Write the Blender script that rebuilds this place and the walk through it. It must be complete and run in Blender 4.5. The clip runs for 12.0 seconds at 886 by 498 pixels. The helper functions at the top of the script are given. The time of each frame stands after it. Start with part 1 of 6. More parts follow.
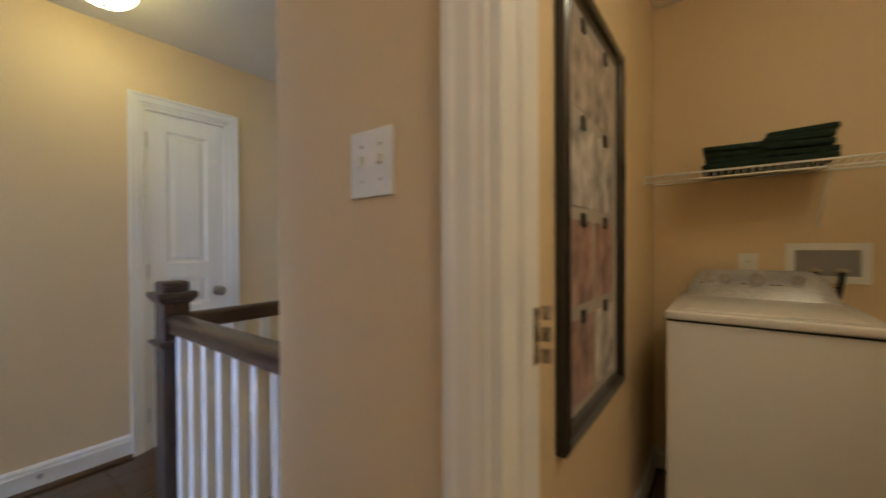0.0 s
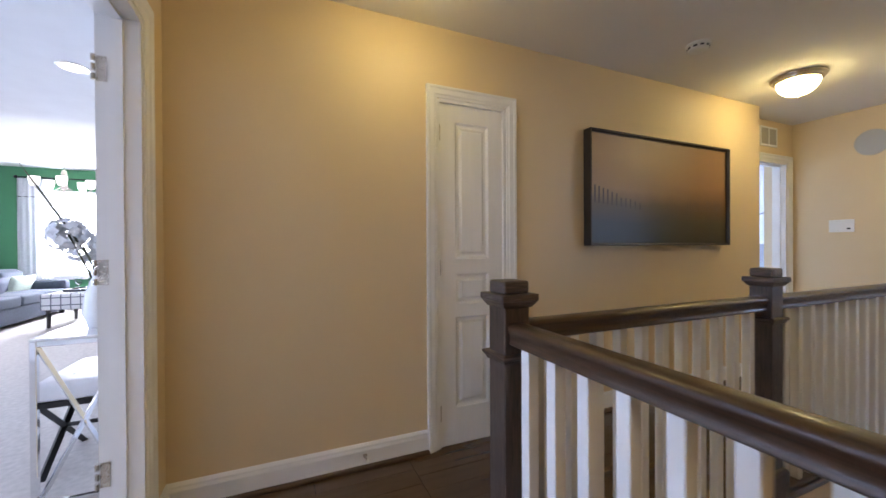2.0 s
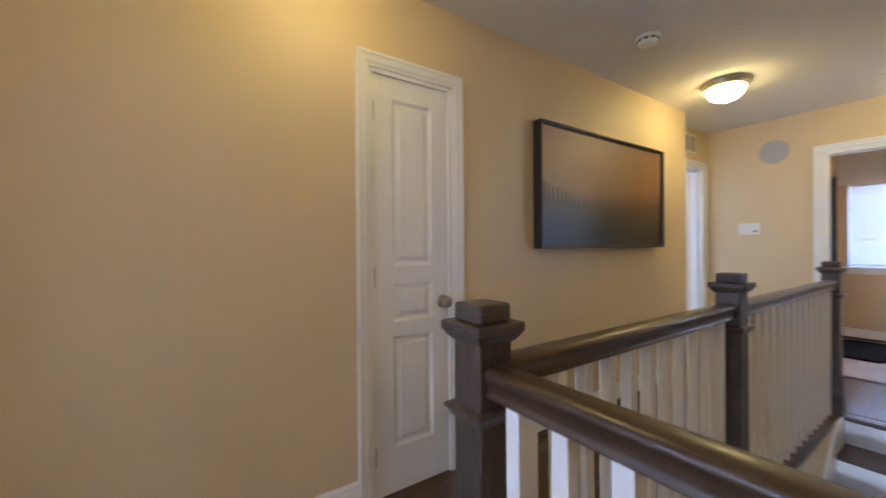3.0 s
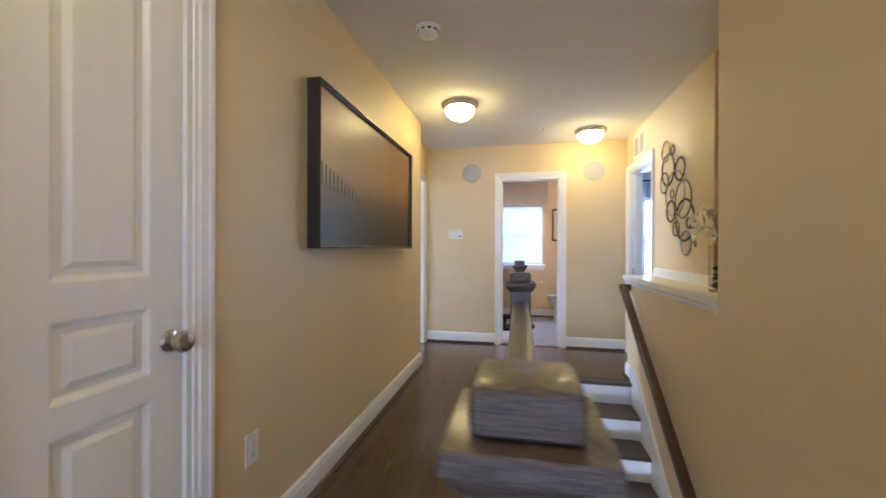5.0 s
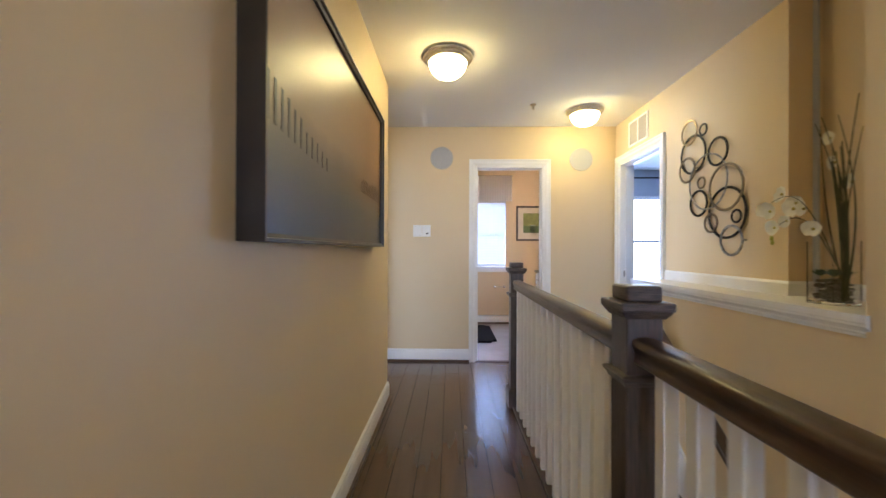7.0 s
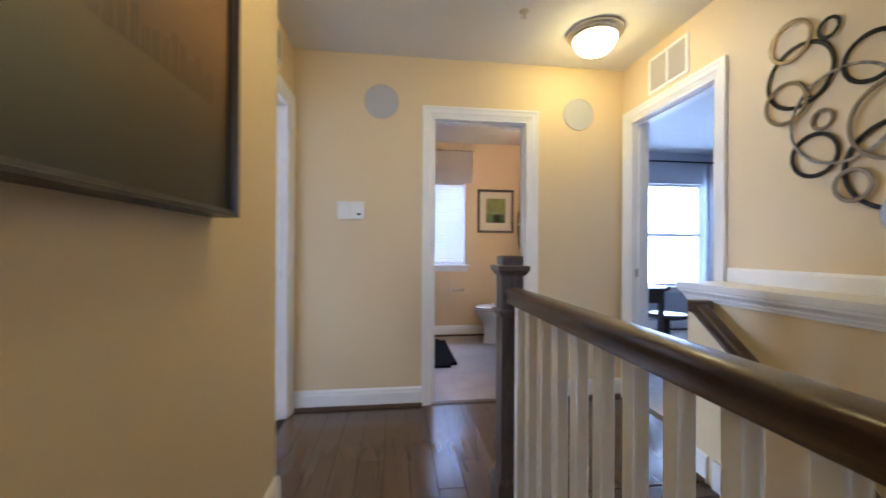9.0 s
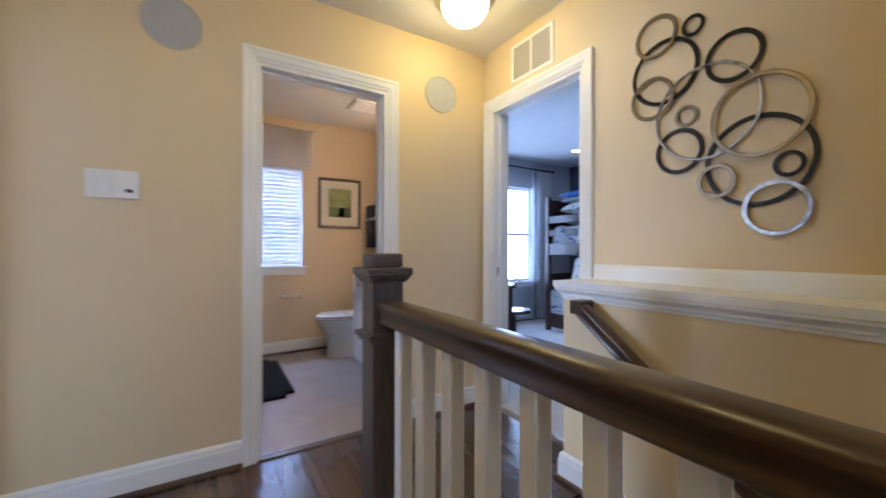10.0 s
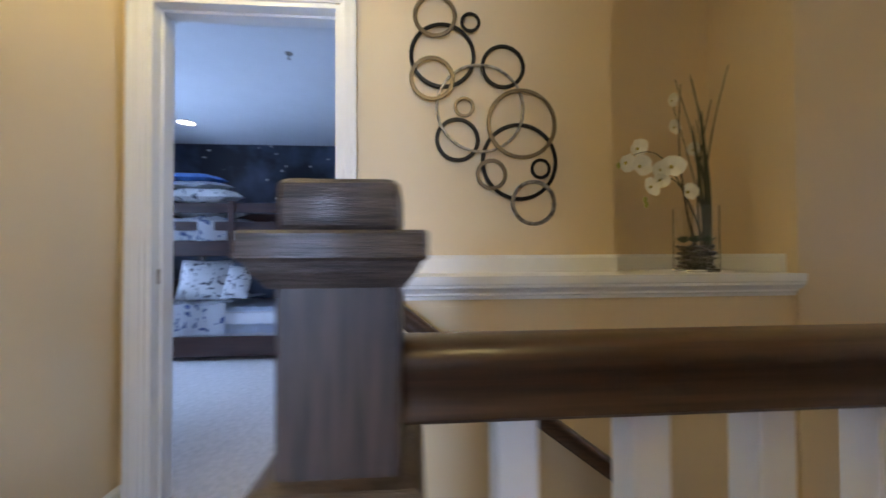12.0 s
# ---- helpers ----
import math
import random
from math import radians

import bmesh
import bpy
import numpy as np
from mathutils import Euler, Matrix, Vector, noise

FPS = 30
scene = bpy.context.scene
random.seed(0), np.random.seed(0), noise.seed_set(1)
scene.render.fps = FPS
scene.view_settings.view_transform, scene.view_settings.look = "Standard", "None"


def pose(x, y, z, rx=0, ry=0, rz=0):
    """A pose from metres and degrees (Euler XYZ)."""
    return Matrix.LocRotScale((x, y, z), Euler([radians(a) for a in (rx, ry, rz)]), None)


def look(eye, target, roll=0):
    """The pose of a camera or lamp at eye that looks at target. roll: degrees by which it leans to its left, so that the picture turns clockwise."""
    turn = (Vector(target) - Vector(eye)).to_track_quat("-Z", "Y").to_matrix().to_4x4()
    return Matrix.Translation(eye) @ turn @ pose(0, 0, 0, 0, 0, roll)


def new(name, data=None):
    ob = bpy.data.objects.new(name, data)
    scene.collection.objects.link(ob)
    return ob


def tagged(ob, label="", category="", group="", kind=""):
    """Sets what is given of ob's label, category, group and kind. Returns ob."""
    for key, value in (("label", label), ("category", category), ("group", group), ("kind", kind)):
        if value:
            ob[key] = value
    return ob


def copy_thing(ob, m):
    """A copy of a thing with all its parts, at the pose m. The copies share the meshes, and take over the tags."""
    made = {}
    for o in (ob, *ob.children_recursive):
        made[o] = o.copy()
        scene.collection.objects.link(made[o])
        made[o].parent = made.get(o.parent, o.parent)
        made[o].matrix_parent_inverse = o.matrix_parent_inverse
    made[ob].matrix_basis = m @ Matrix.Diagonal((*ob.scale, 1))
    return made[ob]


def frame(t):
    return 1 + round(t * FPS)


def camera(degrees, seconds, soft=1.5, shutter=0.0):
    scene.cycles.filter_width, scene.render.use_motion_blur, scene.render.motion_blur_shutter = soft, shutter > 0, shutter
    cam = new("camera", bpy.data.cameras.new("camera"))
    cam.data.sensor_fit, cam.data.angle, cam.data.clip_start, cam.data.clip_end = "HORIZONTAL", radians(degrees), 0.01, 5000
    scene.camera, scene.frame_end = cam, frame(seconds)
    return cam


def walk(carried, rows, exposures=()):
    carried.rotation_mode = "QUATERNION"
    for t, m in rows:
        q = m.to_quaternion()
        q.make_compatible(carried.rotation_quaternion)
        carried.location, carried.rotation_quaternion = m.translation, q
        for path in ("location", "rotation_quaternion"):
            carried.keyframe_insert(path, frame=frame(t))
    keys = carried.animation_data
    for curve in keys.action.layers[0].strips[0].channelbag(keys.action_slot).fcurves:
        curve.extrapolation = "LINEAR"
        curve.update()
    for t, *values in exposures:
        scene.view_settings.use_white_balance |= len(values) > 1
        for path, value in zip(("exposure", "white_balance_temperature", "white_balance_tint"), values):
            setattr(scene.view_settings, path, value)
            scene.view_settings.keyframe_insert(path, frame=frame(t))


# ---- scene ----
cam = camera(99.5, 12.0, 1.5, 0.5)
PATH = [
    (0, (2.72, 0.157, 1.202), (1.514, 1.752, 1.185), -0.3),
    (0.5, (2.589, 0.082, 1.197), (1.119, 1.438, 1.188), -0.4),
    (1, (2.421, 0.024, 1.178), (0.73, 1.092, 1.176), -0.2),
    (1.5, (2.209, 0.012, 1.175), (0.382, 0.825, 1.168), -0.3),
    (2, (1.997, 0.024, 1.175), (0.161, 0.816, 1.164), -0.3),
    (2.5, (1.796, 0.069, 1.178), (-0.014, 0.918, 1.175), -0.4),
    (3, (1.624, 0.147, 1.191), (-0.027, 1.275, 1.183), -0.5),
    (3.5, (1.466, 0.254, 1.185), (0.113, 1.727, 1.178), -0.1),
    (3.7, (1.404, 0.282, 1.179), (0.181, 1.864, 1.176), -0.0),
    (5.3, (0.838, 0.399, 1.179), (0.627, 2.387, 1.183), 0.3),
    (5.5, (0.741, 0.451, 1.157), (0.639, 2.448, 1.167), 0.4),
    (6, (0.617, 0.595, 1.156), (0.58, 2.595, 1.166), 0.4),
    (6.5, (0.52, 0.819, 1.163), (0.487, 2.818, 1.173), 0.3),
    (7, (0.488, 1.105, 1.159), (0.45, 3.105, 1.165), 0.2),
    (7.2, (0.492, 1.224, 1.157), (0.447, 3.224, 1.163), 0.5),
    (8.8, (0.5, 2.256, 1.095), (0.607, 4.254, 1.097), 0.5),
    (9, (0.5, 2.371, 1.094), (0.75, 4.356, 1.096), 0.3),
    (9.5, (0.521, 2.641, 1.097), (1.178, 4.53, 1.099), 0.1),
    (10, (0.556, 2.889, 1.081), (1.604, 4.593, 1.083), 0.1),
    (10.5, (0.593, 3.136, 1.046), (2.046, 4.51, 1.065), 0.3),
    (11, (0.603, 3.362, 1.03), (2.371, 4.295, 1.052), 0.1),
    (11.5, (0.612, 3.589, 1.015), (2.564, 4.024, 1.041), -0.0),
    (12, (0.652, 3.862, 1.01), (2.646, 3.717, 1.042), -0.3),
]
walk(cam, [(t, look(eye, target, roll)) for t, eye, target, roll in PATH], [(0, 0.10, 5950, 15), (1.5, 0.15, 6600, 19), (3.0, 0.25, 6700, 20), (5.5, 0.52, 6450, 19), (8.0, 0.28, 6400, 19), (10, 0.0, 6450, 19), (12, -0.02, 6450, 19)])

# ---- place ----
SKY = 0.10
W_BATH, W_BED, W_MAIN, W_SPARE, W_SOUTH, W_LOW = 66, 88, 280, 105, 140, 200
LAMP = 28.0
# world and sun
world = bpy.data.worlds.new("world")
scene.world = world
world.use_nodes = True
wn = world.node_tree
sky = wn.nodes.new("ShaderNodeTexSky")
sky.sky_type, sky.sun_disc = "NISHITA", False
sky.sun_elevation, sky.sun_rotation = radians(38), radians(200)
wn.links.new(sky.outputs[0], wn.nodes["Background"].inputs[0])
wn.nodes["Background"].inputs[1].default_value = SKY
sun = bpy.data.lights.new("sun", "SUN")
sun.energy, sun.angle, sun.color = 2.5, radians(0.6), (1, 0.95, 0.88)
sun_ob = new("sun", sun)
sun_ob.matrix_world = look((0, 0, 20), (0 + 5 * math.sin(radians(20)), 5 * math.cos(radians(20)), 20 - 5 * math.tan(radians(38))))


def window_light(name, m, sx, sy, watts, colour):
    """The sky's light that comes in through a window's opening."""
    d = bpy.data.lights.new(name, "AREA")
    d.shape, d.size, d.size_y, d.energy, d.color = "RECTANGLE", sx, sy, watts, colour
    ob = new(name, d)
    ob.matrix_world = m
    return ob


def bulb(name, p, watts, colour, radius=0.05):
    d = bpy.data.lights.new(name, "POINT")
    d.energy, d.color, d.shadow_soft_size = watts, colour, radius
    ob = new(name, d)
    ob.location = p
    return ob


DAY = (0.46, 0.66, 1.0)


# ---- mesh tools ----
def box(bm, x0, x1, y0, y1, z0, z1, bevel=0.0, seg=1):
    r = bmesh.ops.create_cube(bm, size=1)
    vs = r["verts"]
    bmesh.ops.scale(bm, vec=(abs(x1 - x0), abs(y1 - y0), abs(z1 - z0)), verts=vs)
    bmesh.ops.translate(bm, vec=((x0 + x1) / 2, (y0 + y1) / 2, (z0 + z1) / 2), verts=vs)
    if bevel:
        es = list({e for v in vs for e in v.link_edges})
        bmesh.ops.bevel(bm, geom=es, offset=bevel, segments=seg, profile=0.6, affect="EDGES")
    return bm


def boxes(*rows, bevel=0.0, seg=1):
    bm = bmesh.new()
    for r in rows:
        box(bm, *r, bevel=bevel, seg=seg)
    return bm


def cyl(bm, p, q, r0, r1=None, n=16, caps=True):
    """A round bar from p to q."""
    p, q = Vector(p), Vector(q)
    r1 = r0 if r1 is None else r1
    d = q - p
    res = bmesh.ops.create_cone(bm, cap_ends=caps, segments=n, radius1=r0, radius2=r1, depth=d.length)
    m = Matrix.Translation((p + q) / 2) @ d.to_track_quat("Z", "Y").to_matrix().to_4x4()
    bmesh.ops.transform(bm, matrix=m, verts=res["verts"])
    return bm


def lathe(bm, prof, n=32, m=None, a0=0.0, a1=2 * math.pi):
    """A turned shape round z from (radius, height) rows."""
    full = abs(a1 - a0 - 2 * math.pi) < 1e-6
    k = n if full else n + 1
    rings = []
    for r, z in prof:
        if r < 1e-5:
            rings.append([bm.verts.new((0, 0, z))] * k)
        else:
            rings.append([bm.verts.new((r * math.cos(a0 + (a1 - a0) * i / n), r * math.sin(a0 + (a1 - a0) * i / n), z)) for i in range(k)])
    made = set()
    for a, b in zip(rings, rings[1:]):
        for i in range(n):
            j = (i + 1) % k
            q = []
            for v in (a[i], a[j], b[j], b[i]):
                if v not in q:
                    q.append(v)
            if len(q) > 2:
                bm.faces.new(q)
        made.update(a), made.update(b)
    if m:
        bmesh.ops.transform(bm, matrix=m, verts=list(made))
    return bm


def sweep(bm, pts, prof, n, closed=False):
    """A moulding: the profile (u sideways, v along n) led along flat corners with mitres."""
    pts, n = [Vector(p) for p in pts], Vector(n).normalized()
    k = len(pts)
    rings = []
    for i, p in enumerate(pts):
        dirs = []
        if closed or i > 0:
            dirs.append((p - pts[i - 1]).normalized().cross(n))
        if closed or i < k - 1:
            dirs.append((pts[(i + 1) % k] - p).normalized().cross(n))
        s = dirs[0] if len(dirs) == 1 else (dirs[0] + dirs[1]) / (1 + dirs[0].dot(dirs[1]))
        rings.append([bm.verts.new(p + s * u + n * v) for u, v in prof])
    m = len(prof)
    for i in range(k if closed else k - 1):
        a, b = rings[i], rings[(i + 1) % k]
        for j in range(m):
            bm.faces.new((a[j], a[(j + 1) % m], b[(j + 1) % m], b[j]))
    if not closed:
        bm.faces.new(rings[0])
        bm.faces.new(rings[-1][::-1])
    return bm


def tube(bm, pts, r, n=8, closed=False, taper=None):
    """A round rod along a free curve."""
    pts = [Vector(p) for p in pts]
    k = len(pts)
    rings = []
    up = None
    for i, p in enumerate(pts):
        a = pts[i - 1] if (i or closed) else p
        b = pts[(i + 1) % k] if (i < k - 1 or closed) else p
        t = (b - a).normalized()
        if up is None:
            up = t.orthogonal().normalized()
        up = (up - t * up.dot(t)).normalized()
        w = t.cross(up)
        rr = r if taper is None else r * (1 + (taper - 1) * i / (k - 1))
        rings.append([bm.verts.new(p + (up * math.cos(2 * math.pi * j / n) + w * math.sin(2 * math.pi * j / n)) * rr) for j in range(n)])
    for i in range(k if closed else k - 1):
        a, b = rings[i], rings[(i + 1) % k]
        for j in range(n):
            bm.faces.new((a[j], a[(j + 1) % n], b[(j + 1) % n], b[j]))
    if not closed:
        bm.faces.new(rings[0][::-1])
        bm.faces.new(rings[-1])
    return bm


def pillow_mesh(w, d, h, n=12, seed=0):
    """A stuffed cushion lying flat, centred, its underside at z 0."""
    rnd = random.Random(seed)
    bm = bmesh.new()
    for side in (1, -1):
        g = []
        for i in range(n + 1):
            row = []
            for j in range(n + 1):
                u, v = 2 * i / n - 1, 2 * j / n - 1
                e = max(0.0, (1 - abs(u) ** 3) * (1 - abs(v) ** 3)) ** 0.5
                pinch = 1 - 0.06 * (1 - abs(u * v))
                wob = 0.04 * h * math.sin(5 * u + seed) * math.cos(4 * v + seed)
                row.append(bm.verts.new((u * w / 2 * pinch, v * d / 2 * pinch, h / 2 + side * (e * h / 2) + wob * e)))
            g.append(row)
        for i in range(n):
            for j in range(n):
                f = (g[i][j], g[i + 1][j], g[i + 1][j + 1], g[i][j + 1])
                bm.faces.new(f if side > 0 else f[::-1])
    bmesh.ops.remove_doubles(bm, verts=bm.verts, dist=0.0005)
    return bm


def mesh_of(name, bm, material, smooth=False):
    bmesh.ops.recalc_face_normals(bm, faces=bm.faces)
    me = bpy.data.meshes.new(name)
    bm.to_mesh(me)
    bm.free()
    me.materials.append(material)
    if smooth:
        me.shade_smooth()
        me.set_sharp_from_angle(angle=radians(35))
    return me


def part(name, bm, material, parent=None, label="", smooth=False):
    ob = new(name, mesh_of(name, bm, material, smooth))
    if parent:
        ob.parent = parent
    if label:
        ob["label"] = label
    return ob


def again(ob, m, parent=None):
    """The same mesh once more, as an object of its own."""
    o = new(ob.name.split(".")[0], ob.data)
    o.parent = parent or ob.parent
    o.matrix_basis = m
    return o


def thing(name, p, label, category, group="", rz=0.0, kind=""):
    ob = new(name)
    ob.empty_display_size = 0.1
    ob.matrix_basis = pose(p[0], p[1], p[2], 0, 0, rz)
    return tagged(ob, label, category, group, kind)


def structure(name, bm, material, label, category, smooth=False):
    return tagged(part(name, bm, material, None, "", smooth), label, category, "", "structure")


# ---- materials ----
def material(name, colour, rough=0.5, metal=0.0, vary=0.08, scale=6.0, bump=0.0, grain=180.0, spec=0.5, coat=0.0, stretch=(1, 1, 1), per_object=0.0, dark=None, sheen_vary=0.07):
    m = bpy.data.materials.new(name)
    m.use_nodes = True
    t = m.node_tree
    b = t.nodes["Principled BSDF"]
    b.inputs["Roughness"].default_value = rough
    b.inputs["Metallic"].default_value = metal
    b.inputs["Specular IOR Level"].default_value = spec
    b.inputs["Coat Weight"].default_value = coat
    b.inputs["Coat Roughness"].default_value = 0.12
    co = t.nodes.new("ShaderNodeTexCoord")
    mp = t.nodes.new("ShaderNodeMapping")
    mp.inputs["Scale"].default_value = stretch
    t.links.new(co.outputs["Object"], mp.inputs[0])
    big = t.nodes.new("ShaderNodeTexNoise")
    big.inputs["Scale"].default_value = scale
    big.inputs["Detail"].default_value = 6
    t.links.new(mp.outputs[0], big.inputs["Vector"])
    mix = t.nodes.new("ShaderNodeMix")
    mix.data_type = "RGBA"
    lo = dark if dark else tuple(c * (1 - vary) for c in colour)
    hi = colour if dark else tuple(min(1, c * (1 + vary)) for c in colour)
    mix.inputs["A"].default_value = (*lo, 1)
    mix.inputs["B"].default_value = (*hi, 1)
    ramp = t.nodes.new("ShaderNodeMapRange")
    ramp.inputs["From Min"].default_value, ramp.inputs["From Max"].default_value = 0.3, 0.7
    t.links.new(big.outputs["Fac"], ramp.inputs["Value"])
    t.links.new(ramp.outputs[0], mix.inputs["Factor"])
    out = mix.outputs["Result"]
    if per_object:
        info = t.nodes.new("ShaderNodeObjectInfo")
        hsv = t.nodes.new("ShaderNodeHueSaturation")
        mr = t.nodes.new("ShaderNodeMapRange")
        mr.inputs["To Min"].default_value, mr.inputs["To Max"].default_value = 1 - per_object, 1 + per_object
        t.links.new(info.outputs["Random"], mr.inputs["Value"])
        t.links.new(mr.outputs[0], hsv.inputs["Value"])
        t.links.new(out, hsv.inputs["Color"])
        out = hsv.outputs["Color"]
    t.links.new(out, b.inputs["Base Color"])
    fine = t.nodes.new("ShaderNodeTexNoise")
    fine.inputs["Scale"].default_value = grain
    fine.inputs["Detail"].default_value = 3
    t.links.new(mp.outputs[0], fine.inputs["Vector"])
    rr = t.nodes.new("ShaderNodeMapRange")
    rr.inputs["To Min"].default_value, rr.inputs["To Max"].default_value = max(0, rough - sheen_vary), min(1, rough + sheen_vary)
    t.links.new(fine.outputs["Fac"], rr.inputs["Value"])
    t.links.new(rr.outputs[0], b.inputs["Roughness"])
    if bump:
        bp = t.nodes.new("ShaderNodeBump")
        bp.inputs["Strength"].default_value = bump
        bp.inputs["Distance"].default_value = 0.002
        t.links.new(fine.outputs["Fac"], bp.inputs["Height"])
        t.links.new(bp.outputs[0], b.inputs["Normal"])
    return m


def glow(name, colour, strength):
    m = bpy.data.materials.new(name)
    m.use_nodes = True
    b = m.node_tree.nodes["Principled BSDF"]
    b.inputs["Base Color"].default_value = (0.8, 0.8, 0.8, 1)
    b.inputs["Emission Color"].default_value = (*colour, 1)
    b.inputs["Emission Strength"].default_value = strength
    return m


def glass(name, colour=(1, 1, 1), rough=0.0, ior=1.45):
    m = bpy.data.materials.new(name)
    m.use_nodes = True
    b = m.node_tree.nodes["Principled BSDF"]
    b.inputs["Base Color"].default_value = (*colour, 1)
    b.inputs["Roughness"].default_value = rough
    b.inputs["Transmission Weight"].default_value = 1
    b.inputs["IOR"].default_value = ior
    return m


BEIGE = material("beige_wall_paint", (0.72, 0.562, 0.345), 0.55, vary=0.025, scale=1.3, bump=0.10, grain=260)
CEIL = material("white_ceiling_paint", (0.80, 0.77, 0.72), 0.9, vary=0.02, scale=1.5, bump=0.15, grain=200)
TRIM = material("white_trim_paint", (0.83, 0.82, 0.80), 0.35, vary=0.03, scale=5, bump=0.04, grain=90)
DOORM = material("white_door_paint", (0.83, 0.82, 0.80), 0.4, vary=0.03, scale=3, bump=0.08, grain=60, stretch=(6, 6, 0.6))
DARKWOOD = material("dark_stained_oak", (0.086, 0.044, 0.024), 0.32, vary=0.12, scale=7, bump=0.14, grain=70, stretch=(24, 0.9, 24), dark=(0.040, 0.022, 0.013), coat=0.25)
NEWELWOOD = material("dark_stained_oak_upright", (0.090, 0.060, 0.045), 0.42, vary=0.3, scale=9, bump=0.3, grain=55, stretch=(14, 14, 1.2), dark=(0.033, 0.022, 0.018), coat=0.15)
CAPWOOD = material("dark_stained_oak_cap", (0.125, 0.090, 0.074), 0.42, vary=0.3, scale=14, bump=0.6, grain=50, stretch=(2.0, 1.6, 26), dark=(0.026, 0.017, 0.013), coat=0.12)
PLANK = material("dark_hardwood_plank", (0.092, 0.050, 0.026), 0.25, vary=0.3, scale=2.2, grain=40, stretch=(9, 0.8, 9), dark=(0.066, 0.035, 0.018), per_object=0.05, coat=0.3, sheen_vary=0.02)
GAP = material("plank_joint", (0.012, 0.008, 0.006), 0.9)
CARPET = material("pale_carpet", (0.62, 0.58, 0.55), 0.98, vary=0.10, scale=30, bump=1.0, grain=420, spec=0.1)
TILE = material("beige_floor_vinyl", (0.36, 0.30, 0.26), 0.45, vary=0.10, scale=5, bump=0.05, grain=60)
PEACH = material("peach_wall_paint", (0.76, 0.60, 0.39), 0.6, vary=0.025, scale=1.3, bump=0.1, grain=260)
GREEN = material("green_wall_paint", (0.045, 0.21, 0.095), 0.6, vary=0.04, scale=1.3, bump=0.1, grain=260)
GREYWALL = material("pale_grey_wall_paint", (0.52, 0.55, 0.60), 0.6, vary=0.03, scale=1.3, bump=0.1, grain=260)
WHITEWALL = material("white_wall_paint", (0.74, 0.75, 0.78), 0.6, vary=0.03, scale=1.3, bump=0.1, grain=260)
NICKEL = material("brushed_nickel", (0.52, 0.47, 0.41), 0.28, 1.0, vary=0.12, scale=20, bump=0.05, grain=300)
CHROME = material("chrome", (0.75, 0.75, 0.76), 0.08, 1.0, vary=0.05, scale=10)
BLACK = material("black_satin", (0.012, 0.011, 0.011), 0.35, vary=0.2, scale=20)
PLASTIC = material("white_plastic", (0.80, 0.79, 0.75), 0.3, vary=0.02, scale=10)
CLEAR = glass("clear_glass")
PORCELAIN = material("white_porcelain", (0.82, 0.80, 0.77), 0.1, vary=0.02, scale=4, coat=0.5)


# ---- setting ----
H = 2.44      # ceiling
BASE = -2.75  # floor of the storey below


def wall(name, axis, a, b, s0, s1, z0, z1, mat, label, holes=()):
    """A wall of thickness a to b across the axis, s0 to s1 along, with openings (s0, s1, z0, z1) cut right through."""
    bm = bmesh.new()

    def piece(u0, u1, w0, w1):
        if u1 - u0 > 1e-4 and w1 - w0 > 1e-4:
            if axis == "x":
                box(bm, a, b, u0, u1, w0, w1)
            else:
                box(bm, u0, u1, a, b, w0, w1)

    u = s0
    for h0, h1, k0, k1 in sorted(holes):
        piece(u, h0, z0, z1)
        piece(h0, h1, z0, k0)
        piece(h0, h1, k1, z1)
        u = h1
    piece(u, s1, z0, z1)
    return structure(name, bm, mat, label, "wall")


DH = 2.03
wall("wall_west", "x", -0.10, 0.0, -0.45, 4.03, 0, H, BEIGE, "beige painted hall wall with a closet door", [(0.852, 1.312, 0, DH)])
structure("wall_west_return", boxes((-0.19, -0.10, 3.93, 4.03, 0, H)), BEIGE, "short beige wall at the end of the hall", "wall")
wall("wall_west_recess", "x", -0.31, -0.19, 3.93, 5.12, 0, H, BEIGE, "beige painted wall with a white cased doorway", [(4.14, 4.90, 0, DH)])
wall("wall_north", "y", 5.0, 5.12, -0.19, 2.19, 0, H, BEIGE, "beige painted end wall with the bathroom doorway", [(0.752, 1.453, 0, DH)])
wall("wall_east", "x", 2.19, 2.31, 3.025, 7.25, 0, H, BEIGE, "beige painted wall with the bedroom doorway", [(4.168, 4.905, 0, DH)])
structure("wall_niche_back", boxes((2.36, 2.46, 2.447, 3.025, 0, H), (2.31, 2.36, 3.025, 3.10, 0, H)), BEIGE, "beige painted back of the display niche", "wall")
structure("half_wall", boxes((1.96, 2.19, 3.025, 4.09, BASE, 0.83), (1.96, 2.36, 2.447, 3.025, BASE, 0.83)), BEIGE, "beige half wall beside the staircase", "wall")
structure("wall_stairwell_east", boxes((1.945, 2.40, 0.725, 2.447, BASE, H)), BEIGE, "tall beige wall beside the staircase", "wall")
wall("wall_switch", "y", 0.605, 0.725, 1.92, 3.70, 0, H, BEIGE, "beige painted wall with the laundry doorway", [(2.465, 3.225, 0, DH)])
wall("wall_south", "y", -0.58, -0.45, -0.10, 4.30, 0, H, BEIGE, "beige painted wall with the main bedroom doorway", [(0.26, 1.68, 0, DH)])
wall("wall_hall_east", "x", 4.20, 4.36, -0.45, 0.605, 0, H, BEIGE, "plain beige wall closing the side hall")
structure("wall_hall_corner", boxes((3.70, 4.36, 0.605, 0.725, 0, H)), BEIGE, "plain beige wall in the side hall", "wall")
